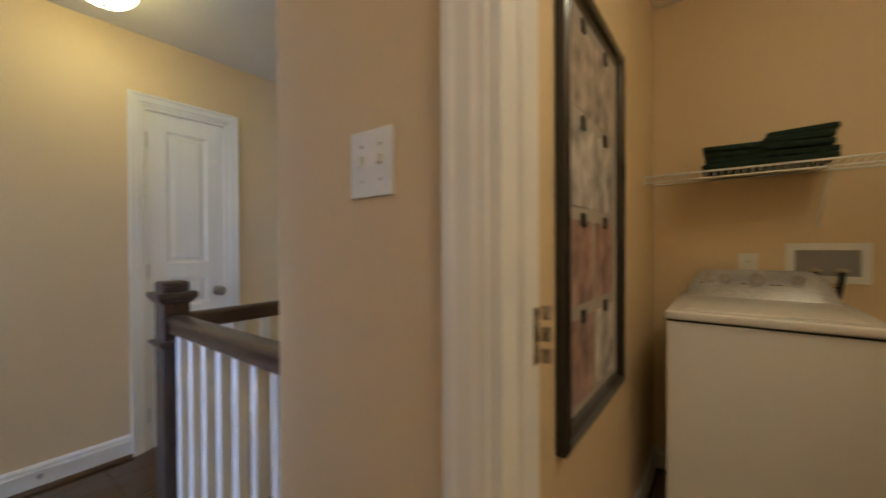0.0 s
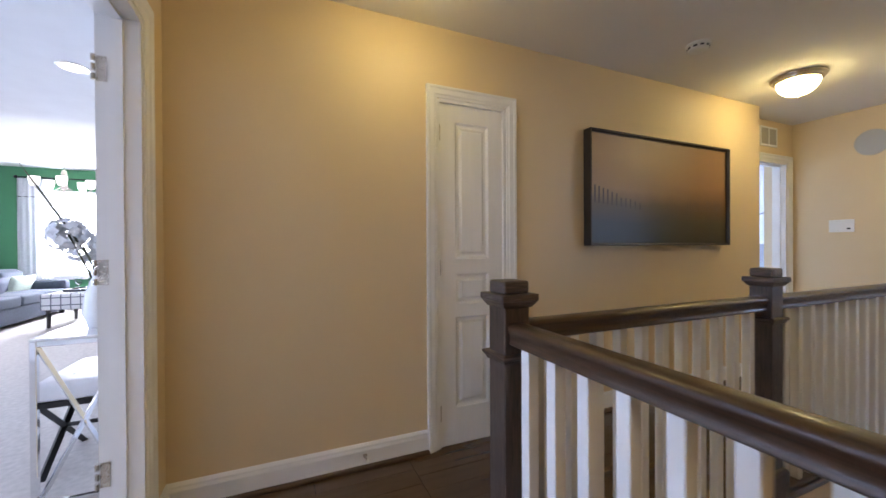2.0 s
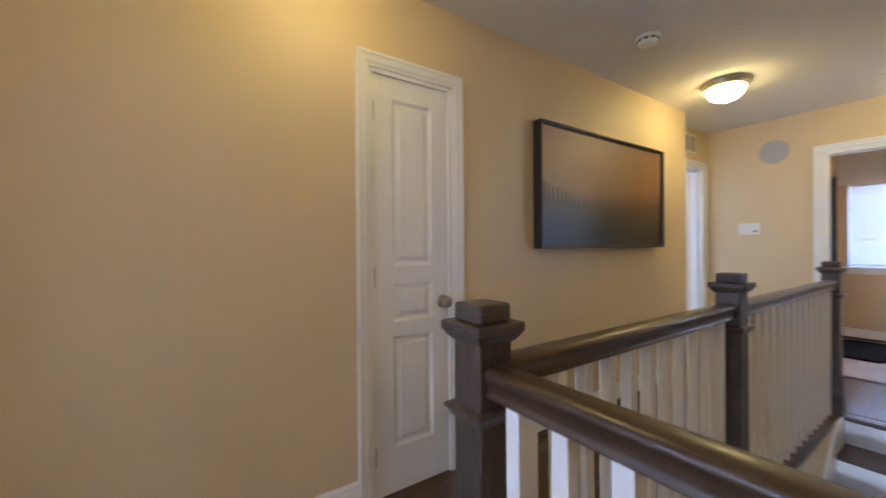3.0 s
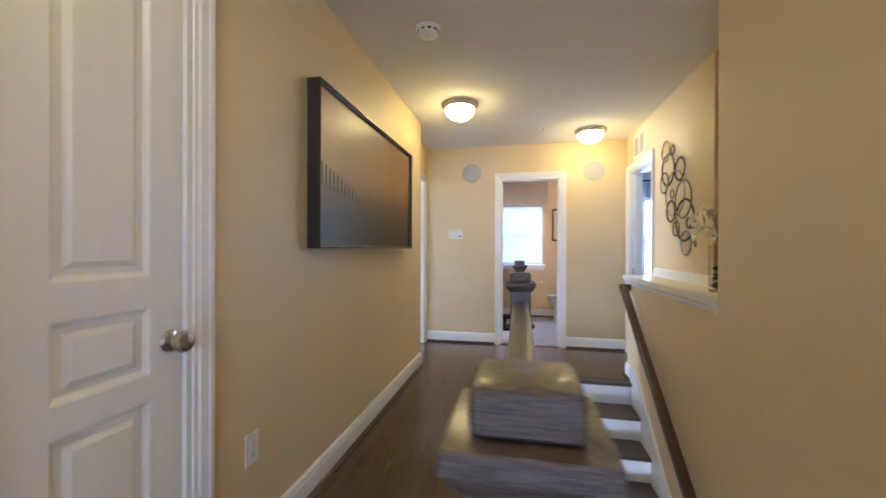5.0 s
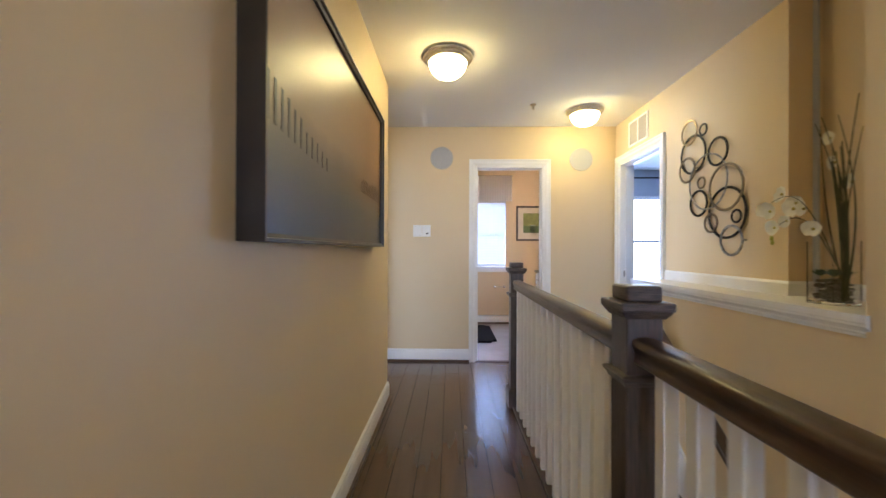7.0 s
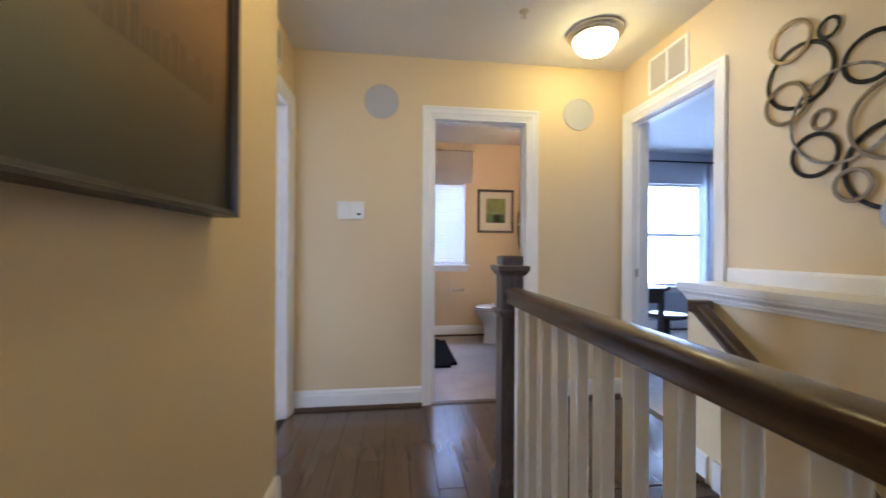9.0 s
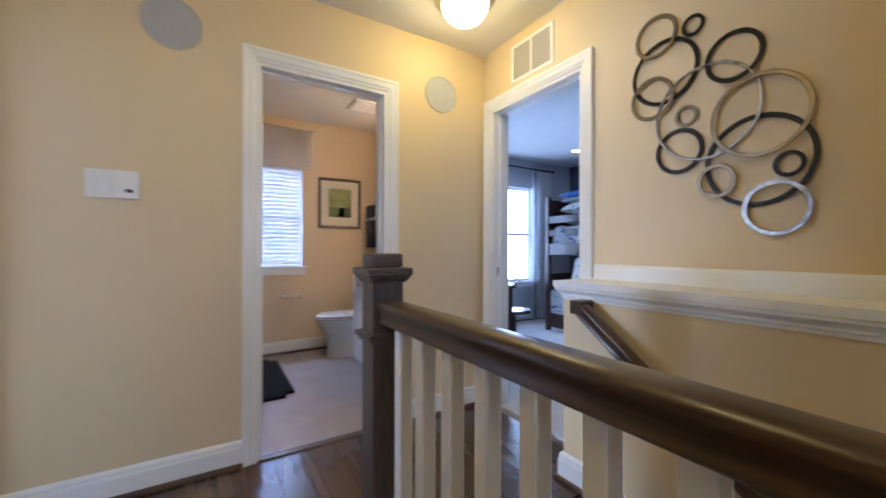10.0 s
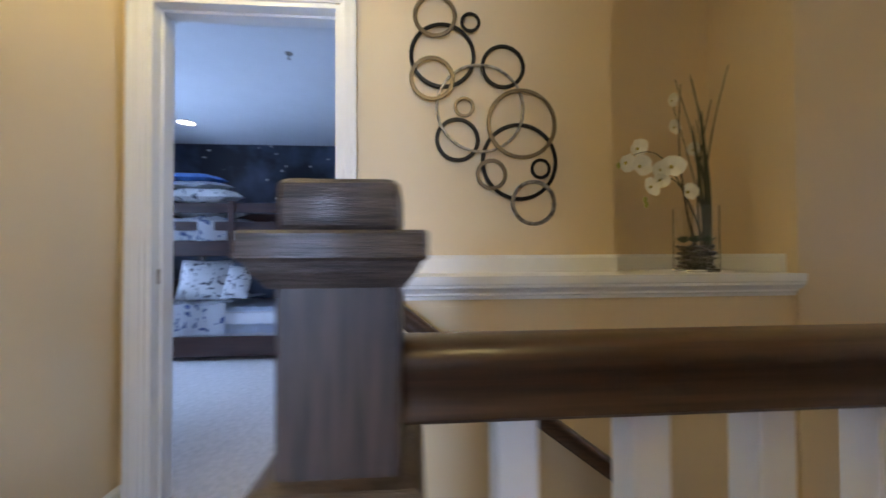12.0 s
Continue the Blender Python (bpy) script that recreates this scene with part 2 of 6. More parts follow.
structure("closet_lining", boxes((-0.75, -0.70, 0.70, 1.45, 0, H), (-0.70, -0.10, 0.70, 0.75, 0, H), (-0.70, -0.10, 1.40, 1.45, 0, H)), WHITEWALL, "plain white closet interior", "wall")
# below the hall floor
structure("stairwell_wall_west", boxes((0.93, 1.03, 0.62, 3.92, BASE, -0.03)), BEIGE, "beige stairwell wall under the hall floor", "wall")
structure("stairwell_wall_south", boxes((1.03, 1.96, 0.62, 0.72, -1.0, -0.03)), BEIGE, "beige stairwell wall under the landing", "wall")
structure("lower_floor", boxes((0.4, 2.4, -1.5, 4.5, BASE - 0.1, BASE)), DARKWOOD, "dark wooden floor of the storey below", "floor")
structure("lower_walls", boxes((0.3, 0.4, -1.5, 4.5, BASE, -0.3), (2.4, 2.5, -1.5, 0.7, BASE, -0.3), (0.3, 0.7, -1.66, -1.5, BASE, -0.3), (2.1, 2.5, -1.66, -1.5, BASE, -0.3), (0.7, 2.1, -1.66, -1.5, BASE, -2.1), (0.7, 2.1, -1.66, -1.5, -0.6, -0.3)), BEIGE, "beige walls of the storey below", "wall")
# laundry
structure("laundry_walls", boxes((2.40, 2.41, 0.725, 2.42, 0, H), (2.40, 3.80, 2.42, 2.49, 0, H), (3.70, 3.80, 0.725, 2.42, 0, H)), BEIGE, "beige painted laundry walls", "wall")
# ceilings and sub-floors
structure("ceiling", boxes((-0.31, 2.46, -0.58, 5.12, H, H + 0.1), (2.46, 4.36, -0.58, 2.49, H, H + 0.1)), CEIL, "matt white painted hall ceiling", "ceiling")
structure("sub_floor", boxes((-0.31, 0.98, 0.66, 5.0, -0.30, -0.006), (0.98, 1.96, 3.925, 5.0, -0.30, -0.006), (-0.31, 4.30, -0.45, 0.66, -0.30, -0.006), (1.96, 2.19, 4.09, 5.0, -0.30, -0.006)), GAP, "dark underlay between floor boards", "floor")
structure("floor_laundry", boxes((2.41, 3.70, 0.66, 2.42, -0.2, 0.0)), TILE, "beige vinyl laundry floor", "floor")
# bathroom
BY = 7.05
wall("bathroom_wall_north", "y", BY, BY + 0.16, -0.40, 2.19, 0, H, PEACH, "peach painted bathroom wall with a window", [(0.60, 1.37, 0.90, 1.95)])
structure("bathroom_walls", boxes((-0.50, -0.40, 5.12, BY + 0.16, 0, H), (2.175, 2.187, 5.12, BY, 0, H), (1.453, 2.175, 5.12, 5.132, 0, H), (-0.40, 0.752, 5.12, 5.132, 0, H), (0.752, 1.453, 5.12, 5.132, DH, H)), PEACH, "peach painted bathroom walls", "wall")
structure("bathroom_ceiling", boxes((-0.5, 2.19, 5.12, BY + 0.16, H, H + 0.1)), CEIL, "white bathroom ceiling", "ceiling")
structure("floor_bathroom", boxes((-0.40, 2.19, 5.03, BY, -0.2, 0.004)), TILE, "beige vinyl bathroom floor", "floor")
structure("threshold_bathroom", boxes((0.752, 1.453, 4.985, 5.035, -0.01, 0.012), bevel=0.004), DARKWOOD, "dark wooden threshold strip", "threshold")
# child's bedroom
wall("bedroom_wall_north", "y", 7.10, 7.26, 2.31, 5.62, 0, H, GREYWALL, "pale grey bedroom wall with a window", [(3.02, 4.78, 0.60, 2.02)])
structure("bedroom_walls", boxes((2.31, 2.322, 4.97, 7.10, 0, H), (2.31, 2.322, 3.0, 4.10, 0, H), (2.31, 2.322, 4.10, 4.97, 2.10, H), (2.46, 5.72, 2.5, 2.6, 0, H), (2.46, 2.50, 2.6, 3.10, 0, H)), GREYWALL, "pale grey bedroom walls", "wall")
structure("bedroom_ceiling", boxes((2.31, 5.72, 2.5, 7.26, H, H + 0.1)), material("white_bedroom_ceiling", (0.75, 0.75, 0.74), 0.9, vary=0.02, bump=0.15, grain=200), "white bedroom ceiling", "ceiling")
structure("floor_bedroom", boxes((2.25, 5.62, 2.6, 7.10, -0.2, 0.006)), CARPET, "pale carpet in the bedroom", "floor")
# main bedroom
MX, MS, MN = -7.60, -6.6, -0.58
wall("main_bedroom_wall_west", "x", MX - 0.16, MX, MS, 0.6, 0, 2.72, GREEN, "green painted bedroom wall with a wide window", [(-4.15, -2.55, 0.66, 2.30)])
structure("main_bedroom_walls", boxes((MX - 0.16, -0.3, MS - 0.16, MS, 0, 2.72), (2.3, 3.0, MS - 0.16, MS, 0, 2.72), (-0.3, 2.3, MS - 0.16, MS, 0, 0.5), (-0.3, 2.3, MS - 0.16, MS, 2.1, 2.72), (2.9, 3.0, MS, MN, 0, 2.72), (MX, -0.10, MN, MN + 0.1, 0, 2.72)), WHITEWALL, "pale painted bedroom walls", "wall")
structure("main_bedroom_ceiling", boxes((MX - 0.16, -3.0, MS - 0.16, 0.6, 2.72, 2.82), (-3.0, 3.0, MS - 0.16, MN, 2.46, 2.82), (-3.0, -0.31, MN, 0.6, 2.46, 2.82)), material("white_main_ceiling", (0.78, 0.78, 0.78), 0.9, vary=0.02, bump=0.15, grain=200), "white stepped bedroom ceiling", "ceiling")
structure("floor_main_bedroom", boxes((MX, 2.9, MS, -0.52, -0.2, 0.006)), CARPET, "pale cream carpet in the main bedroom", "floor")
# spare room through the recess doorway
structure("spare_room_walls", boxes((-3.4, -3.3, 3.0, 4.4, 0, H), (-3.4, -3.3, 5.6, 7.0, 0, H), (-3.4, -3.3, 4.4, 5.6, 0, 0.7), (-3.4, -3.3, 4.4, 5.6, 2.05, H), (-3.3, -0.5, 6.9, 7.0, 0, H), (-3.3, -0.31, 2.9, 3.0, 0, H), (-0.32, -0.31, 3.0, 3.93, 0, H), (-0.5, -0.31, 5.12, 6.9, 0, H)), WHITEWALL, "white walls of a spare room", "wall")
structure("spare_room_ceiling", boxes((-3.4, -0.31, 2.9, 7.0, H, H + 0.1)), CEIL, "white ceiling of a spare room", "ceiling")
structure("spare_room_floor", boxes((-3.4, -0.25, 2.9, 7.0, -0.2, 0.005)), CARPET, "pale carpet of a spare room", "floor")
# outdoors
structure("ground", boxes((-90, 90, -90, 90, -3.6, -3.4)), material("lawn", (0.10, 0.14, 0.06), 0.95, vary=0.25, scale=0.8, bump=0.5, grain=30), "grass ground outside the windows", "ground")

# skirting
SKIRT = [(0, 0), (0, 0.016), (0.095, 0.016), (0.108, 0.012), (0.118, 0.012), (0.128, 0.005), (0.132, 0.0)]


def skirting(pts, n_side, name="baseboard", z=0.004):
    """A baseboard along floor points; n_side +1 puts its face on the left of the walk, -1 on the right."""
    bm = bmesh.new()
    up = Vector((0, 0, 1))
    prof = [(v * n_side, u) for u, v in SKIRT]
    sweep(bm, [(x, y, z) for x, y in pts], [(-a, b) for a, b in prof], up)
    ob = structure(name, bm, TRIM, "white moulded baseboard along the wall", "baseboard")
    shoe = sweep(bmesh.new(), [(x, y, z) for x, y in pts], [(-n_side * a, b) for a, b in [(0.0165, 0.0), (0.031, 0.0), (0.031, 0.010), (0.027, 0.018), (0.0165, 0.023)]], up)
    part("shoe_moulding", shoe, DARKWOOD, ob, "dark stained shoe moulding")


skirting([(0.19, -0.45), (0.0, -0.45), (0.0, 0.787)], -1)
skirting([(0.0, 1.377), (0.0, 4.03), (-0.19, 4.03), (-0.19, 4.07)], -1)
skirting([(-0.19, 4.985), (-0.19, 5.0), (0.687, 5.0)], -1)
skirting([(1.518, 5.0), (2.19, 5.0), (2.19, 4.985)], -1)
skirting([(2.19, 4.095), (2.06, 4.095), (1.96, 4.095), (1.96, 3.96)], -1)
skirting([(2.39, 0.605), (1.96, 0.605), (1.96, 0.65)], -1)
skirting([(4.20, -0.45), (1.75, -0.45)], -1)
skirting([(0.99 - 0.6, BY), (2.17, BY)], -1, "baseboard_bathroom")
skirting([(-0.39, 5.14), (-0.39, BY), (0.39, BY)], -1, "baseboard_bathroom")
skirting([(2.41, 0.74), (2.41, 2.42), (3.70, 2.42)], -1, "baseboard_laundry")
skirting([(2.33, 5.0), (2.33, 7.10), (5.6, 7.10)], -1, "baseboard_bedroom")

# door casings
CASE = [(0.0, 0.0), (0.0, 0.009), (0.012, 0.011), (0.020, 0.016), (0.044, 0.018), (0.052, 0.022), (0.065, 0.022), (0.065, 0.0)]


def casing(name, axis, plane, s0, s1, top, face, label="white moulded door casing", lining=0.12):
    """Trim round an opening in a wall's face that looks along +-axis, with the jamb lining behind."""
    e = 0.004
    bm = bmesh.new()
    if axis == "x":
        pts = [(plane, s0 - e, 0), (plane, s0 - e, top + e), (plane, s1 + e, top + e), (plane, s1 + e, 0)]
        n = Vector((face, 0, 0))
    else:
        pts = [(s0 - e, plane, 0), (s0 - e, plane, top + e), (s1 + e, plane, top + e), (s1 + e, plane, 0)]
        n = Vector((0, face, 0))
    t = (Vector(pts[1]) - Vector(pts[0])).normalized().cross(n)
    inward = Vector(pts[2]) - Vector(pts[1])
    flip = 1 if t.dot(inward) < 0 else -1
    sweep(bm, pts, [(flip * u, v) for u, v in CASE], n)
    ob = structure(name, bm, TRIM, label, "door frame")
    d = lining * -face
    jb = bmesh.new()
    rows = [(s0 - e, s0 + 0.016, 0.0, top), (s1 - 0.016, s1 + e, 0.0, top), (s0 + 0.016, s1 - 0.016, top - 0.016, top + e)]
    for u0, u1, w0, w1 in rows:
        p0, p1 = plane + face * 0.002, plane + d - face * 0.002
        if axis == "x":
            box(jb, min(p0, p1), max(p0, p1), u0, u1, w0, w1)
        else:
            box(jb, u0, u1, min(p0, p1), max(p0, p1), w0, w1)
    mid0, mid1 = plane + d * 0.38, plane + d * 0.62
    for u0, u1, w0, w1 in [(s0 + 0.016, s0 + 0.027, 0, top - 0.016), (s1 - 0.027, s1 - 0.016, 0, top - 0.016), (s0 + 0.027, s1 - 0.027, top - 0.027, top - 0.016)]:
        if axis == "x":
            box(jb, min(mid0, mid1), max(mid0, mid1), u0, u1, w0, w1)
        else:
            box(jb, u0, u1, min(mid0, mid1), max(mid0, mid1), w0, w1)
    part("jamb", jb, TRIM, ob, "white painted door jamb")
    return ob


casing("door_frame_closet", "x", 0.0, 0.852, 1.312, DH, 1, lining=0.10)
frame_spare = casing("door_frame_spare", "x", -0.19, 4.14, 4.90, DH, 1)
frame_bath = casing("door_frame_bathroom", "y", 5.0, 0.752, 1.453, DH, -1, lining=0.132)
frame_bed = casing("door_frame_bedroom", "x", 2.19, 4.168, 4.905, DH, -1, lining=0.132)
frame_laundry = casing("door_frame_laundry", "y", 0.605, 2.465, 3.225, DH, -1)
frame_main = casing("door_frame_main_bedroom", "y", -0.45, 0.26, 1.68, DH, 1, lining=0.13)


def strike(parent, rows):
    part("strike_plate", boxes(*rows, bevel=0.001), NICKEL, parent, "brushed nickel strike plate")


strike(frame_spare, [(-0.26, -0.232, 4.8815, 4.884, 0.90, 0.96)])
strike(frame_bed, [(2.22, 2.25, 4.8865, 4.889, 0.90, 0.96)])
hb = boxes((2.481, 2.484, 0.690, 0.722, 1.015, 1.105), bevel=0.001)
for k in range(3):
    cyl(hb, (2.492, 0.729, 1.016 + k * 0.034), (2.492, 0.729, 1.038 + k * 0.034), 0.007, n=10)
part("hinge", hb, NICKEL, frame_laundry, "brushed nickel hinge leaf")
for z in (0.36, 1.09, 1.82):
    hb = boxes((0.2755, 0.279, -0.578, -0.548, z - 0.045, z + 0.045), bevel=0.001)
    for k in range(3):
        cyl(hb, (0.286, -0.584, z - 0.045 + k * 0.034), (0.286, -0.584, z - 0.023 + k * 0.034), 0.007, n=10)
    part("hinge", hb, NICKEL, frame_main, "brushed nickel hinge leaf")

# windows
def window_unit(name, axis, plane, s0, s1, z0, z1, label, depth=0.16, sign=1, sill=True):
    """A double-hung sash window in an opening; plane is the room's wall face, sign the way out."""
    w = thing(name, (0, 0, 0), label, "window", kind="structure")

    def put(nm, u0, u1, a, b, w0, w1, mat, bev=0.0, lab=""):
        p0, p1 = plane + sign * a, plane + sign * b
        p0, p1 = min(p0, p1), max(p0, p1)
        bm = boxes((u0, u1, p0, p1, w0, w1) if axis == "y" else (p0, p1, u0, u1, w0, w1), bevel=bev)
        return part(nm, bm, mat, w, lab)

    f = 0.035
    put("window_frame", s0, s0 + f, 0.07, 0.13, z0, z1, TRIM, 0.003)
    put("window_frame", s1 - f, s1, 0.07, 0.13, z0, z1, TRIM, 0.003)
    put("window_frame", s0 + f, s1 - f, 0.07, 0.13, z1 - f, z1, TRIM, 0.003)
    put("window_frame", s0 + f, s1 - f, 0.07, 0.13, z0, z0 + f, TRIM, 0.003)
    zm = (z0 + z1) / 2
    put("meeting_rail", s0 + f, s1 - f, 0.075, 0.115, zm - 0.02, zm + 0.02, TRIM, 0.003)
    for a, b in ((z0 + f, zm - 0.02), (zm + 0.02, z1 - f)):
        g = put("pane", s0 + f, s1 - f, 0.093, 0.097, a, b, CLEAR)
        g.visible_shadow = False
    for u0, u1, w0, w1 in ((s0, s0 + 0.006, z0, z1), (s1 - 0.006, s1, z0, z1), (s0, s1, z1 - 0.006, z1)):
        put("reveal", u0, u1, 0.0, 0.07, w0, w1, TRIM)
    if sill:
        put("window_sill", s0 - 0.05, s1 + 0.05, -0.035, 0.07, z0 - 0.022, z0 + 0.002, TRIM, 0.005)
        put("apron", s0 - 0.03, s1 + 0.03, -0.014, 0.0, z0 - 0.085, z0 - 0.022, TRIM, 0.003)
    return w


window_unit("window_bathroom", "y", BY, 0.60, 1.37, 0.90, 1.95, "white sash window behind lowered blinds")
window_unit("window_bedroom", "y", 7.10, 3.02, 3.90, 0.60, 2.02, "white sash window in the child's bedroom")
window_unit("window_bedroom", "y", 7.10, 3.90, 4.78, 0.60, 2.02, "white sash window in the child's bedroom")
window_unit("window_main_bedroom", "x", MX, -4.15, -3.35, 0.66, 2.30, "white sash window in the green bedroom", sign=-1)
window_unit("window_main_bedroom", "x", MX, -3.35, -2.55, 0.66, 2.30, "white sash window in the green bedroom", sign=-1)
window_light("window_light_bathroom", pose(0.985, BY + 0.14, 1.42, 90, 0, 0) @ pose(0, 0, 0, 180, 0, 0), 0.7, 0.98, W_BATH, (0.34, 0.56, 1.0))
window_light("window_light_bedroom", pose(3.90, 7.10 + 0.14, 1.31, 90, 0, 0) @ pose(0, 0, 0, 180, 0, 0), 1.7, 1.35, W_BED, (0.38, 0.60, 1.0))
window_light("window_light_main", pose(MX - 0.14, -3.35, 1.48, 0, -90, 0), 1.58, 1.55, W_MAIN, (0.78, 0.87, 1.0))

# Window and area light added out of view to brighten the spare room.
window_unit("window_spare_room", "x", -3.30, 4.4, 5.6, 0.70, 2.05, "unseen white sash window added to light the spare room", sign=-1)
window_light("window_light_spare", pose(-3.44, 5.0, 1.37, 0, -90, 0), 1.25, 1.1, W_SPARE, DAY)

# Unseen south windows and area light, added to send daylight onto the balusters.
window_unit("window_main_south", "y", MS, -0.3, 1.0, 0.50, 2.10, "unseen white sash window added for daylight from the south", sign=-1)
window_unit("window_main_south", "y", MS, 1.0, 2.3, 0.50, 2.10, "unseen white sash window added for daylight from the south", sign=-1)
window_light("window_light_south", pose(1.0, MS - 0.14, 1.3, 90, 0, 0), 2.5, 1.5, W_SOUTH, DAY)
window_unit("window_lower", "y", -1.5, 0.7, 2.1, -2.1, -0.6, "white sash window on the storey below", sign=-1)
window_light("window_light_lower", pose(1.4, -1.64, -1.35, 90, 0, 0), 1.3, 1.4, W_LOW, DAY)

# ---- hall: railing ----
NX = 0.982
NEWELS = (0.690, 2.110, 3.920)
RAIL_TOP = 0.940
RAILP = [(-0.0265, 0.0), (-0.0290, 0.004), (-0.0290, 0.010), (-0.0268, 0.014), (-0.0262, 0.021), (-0.0268, 0.030), (-0.0290, 0.040), (-0.0322, 0.048), (-0.0343, 0.055), (-0.0345, 0.061), (-0.0328, 0.067), (-0.0285, 0.0718), (-0.0220, 0.0753), (-0.0130, 0.0774), (-0.0045, 0.0780)]
RAILP = [(u, v * 0.846) for u, v in RAILP]
RAILP = RAILP + [(-u, v) for u, v in reversed(RAILP)]

railing = thing("railing", (NX, NEWELS[0], 0), "dark oak railing with white square balusters", "railing")


def newel(parent, x, y):
    p = part("newel_post", boxes((x - 0.046, x + 0.046, y - 0.046, y + 0.046, 0, 0.993), bevel=0.003), NEWELWOOD, parent, "dark stained square newel post")
    bm = boxes((x - 0.067, x + 0.067, y - 0.067, y + 0.067, 1.006, 1.028), bevel=0.0025)
    prof = [(0, 0), (0.004, 0.0), (0.008, 0.006), (0.013, 0.012), (0.017, 0.020), (0.0, 0.020)]
    ring = [(x - 0.046, y - 0.046, 0.986), (x + 0.046, y - 0.046, 0.986), (x + 0.046, y + 0.046, 0.986), (x - 0.046, y + 0.046, 0.986)]
    sweep(bm, ring, prof, (0, 0, 1), True)
    part("cap_plate", bm, CAPWOOD, p)
    bm = boxes((x - 0.046, x + 0.046, y - 0.046, y + 0.046, 1.028, 1.069), bevel=0.010, seg=3)
    part("cap_block", bm, CAPWOOD, p, smooth=True)
    bm = bmesh.new()
    ring = [(a, b, 0.815) for a, b, _ in ring]
    sweep(bm, ring, [(0, 0), (0.006, 0.0), (0.010, 0.010), (0.016, 0.016), (0.018, 0.024), (0.012, 0.028), (0.0, 0.030)], (0, 0, 1), True)
    part("collar", bm, CAPWOOD, p)
    bm = bmesh.new()
    ring = [(a, b, 0.0) for a, b, _ in ring]
    sweep(bm, ring, [(0, 0), (0.016, 0.0), (0.016, 0.125), (0.008, 0.140), (0.0, 0.144)], (0, 0, 1), True)
    part("plinth", bm, NEWELWOOD, p)


for yy in NEWELS:
    newel(railing, 0, yy - NEWELS[0])
for p0, p1 in (((0.0, -0.046, 0.895), (0.0, -0.0475, 0.895)), ((0.0, -0.046, 0.10), (0.0, -0.0475, 0.10))):
    part("screw_plug", cyl(bmesh.new(), p0, p1, 0.006, n=12), CAPWOOD, railing)
for a, b in zip(NEWELS, NEWELS[1:]):
    bm = bmesh.new()
    sweep(bm, [(0, a + 0.047 - NEWELS[0], RAIL_TOP - 0.066), (0, b - 0.047 - NEWELS[0], RAIL_TOP - 0.066)], RAILP, (0, 0, 1))
    part("handrail", bm, DARKWOOD, railing, "dark stained moulded handrail", True)
RAILX = material("dark_stained_oak_cross", (0.086, 0.044, 0.024), 0.32, vary=0.12, scale=7, bump=0.14, grain=70, stretch=(0.9, 24, 24), dark=(0.040, 0.022, 0.013), coat=0.25)
bm = bmesh.new()
sweep(bm, [(0.047, 0, RAIL_TOP - 0.066), (1.92 - NX, 0, RAIL_TOP - 0.066)], RAILP, (0, 0, 1))
part("handrail", bm, RAILX, railing, "dark stained moulded handrail", True)
part("rosette", boxes((1.92 - NX - 0.018, 1.92 - NX - 0.001, -0.05, 0.05, RAIL_TOP - 0.09, RAIL_TOP + 0.012), bevel=0.004), NEWELWOOD, railing)
bal = None


def balusters(p, q, n):
    global bal
    for i in range(n):
        k = (i + 0.5) / n
        x, y = p[0] + (q[0] - p[0]) * k, p[1] + (q[1] - p[1]) * k
        if bal is None:
            bal = part("baluster", boxes((-0.018, 0.018, -0.018, 0.018, 0.02, RAIL_TOP - 0.060), bevel=0.002), TRIM, railing, "white painted square baluster")
            bal.location = (x, y, 0)
        else:
            again(bal, Matrix.Translation((x, y, 0)))


balusters((0, 0.0845), (0, NEWELS[1] - NEWELS[0] - 0.0845), 11)
balusters((0, NEWELS[1] - NEWELS[0] + 0.0845), (0, NEWELS[2] - NEWELS[0] - 0.0845), 14)
balusters((0.0515, 0), (0.9595, 0), 8)
for a, b in zip(NEWELS, NEWELS[1:]):
    part("shoe_rail", boxes((-0.034, 0.034, a + 0.07 - NEWELS[0], b - 0.07 - NEWELS[0], 0.0, 0.022), bevel=0.006, seg=2), DARKWOOD, railing)
part("shoe_rail", boxes((0.07, 1.92 - NX, -0.034, 0.034, 0.0, 0.022), bevel=0.006, seg=2), RAILX, railing)

# ---- staircase ----
RISE, RUN, TOP_Y = 0.19, 0.252, 3.905
stair = thing("staircase", (1.03, TOP_Y, 0), "staircase with dark oak treads and white risers", "staircase")
TREADW = material("dark_oak_tread", (0.085, 0.05, 0.032), 0.34, vary=0.3, scale=2.5, bump=0.12, grain=40, stretch=(0.8, 9, 9), dark=(0.045, 0.027, 0.018), coat=0.2)
part("landing_nosing", boxes((0.0, 0.93, -0.028, 0.07, -0.028, 0.002), bevel=0.010, seg=3), TREADW, stair)
for i in range(13):
    z = -RISE * (i + 1)
    y = -RUN * i
    part("riser", boxes((0.016, 0.914, y - 0.001, y + 0.012, z, z + RISE - 0.028)), TRIM, stair, "white painted riser")
    part("tread", boxes((0.016, 0.914, y - RUN - 0.026, y + 0.004, z - 0.026, z), bevel=0.009, seg=2), TREADW, stair, "dark stained oak tread")
part("riser", boxes((0.016, 0.914, -RUN * 13 - 0.001, -RUN * 13 + 0.012, BASE, -RISE * 13 - 0.026)), TRIM, stair)
slope = RISE / RUN
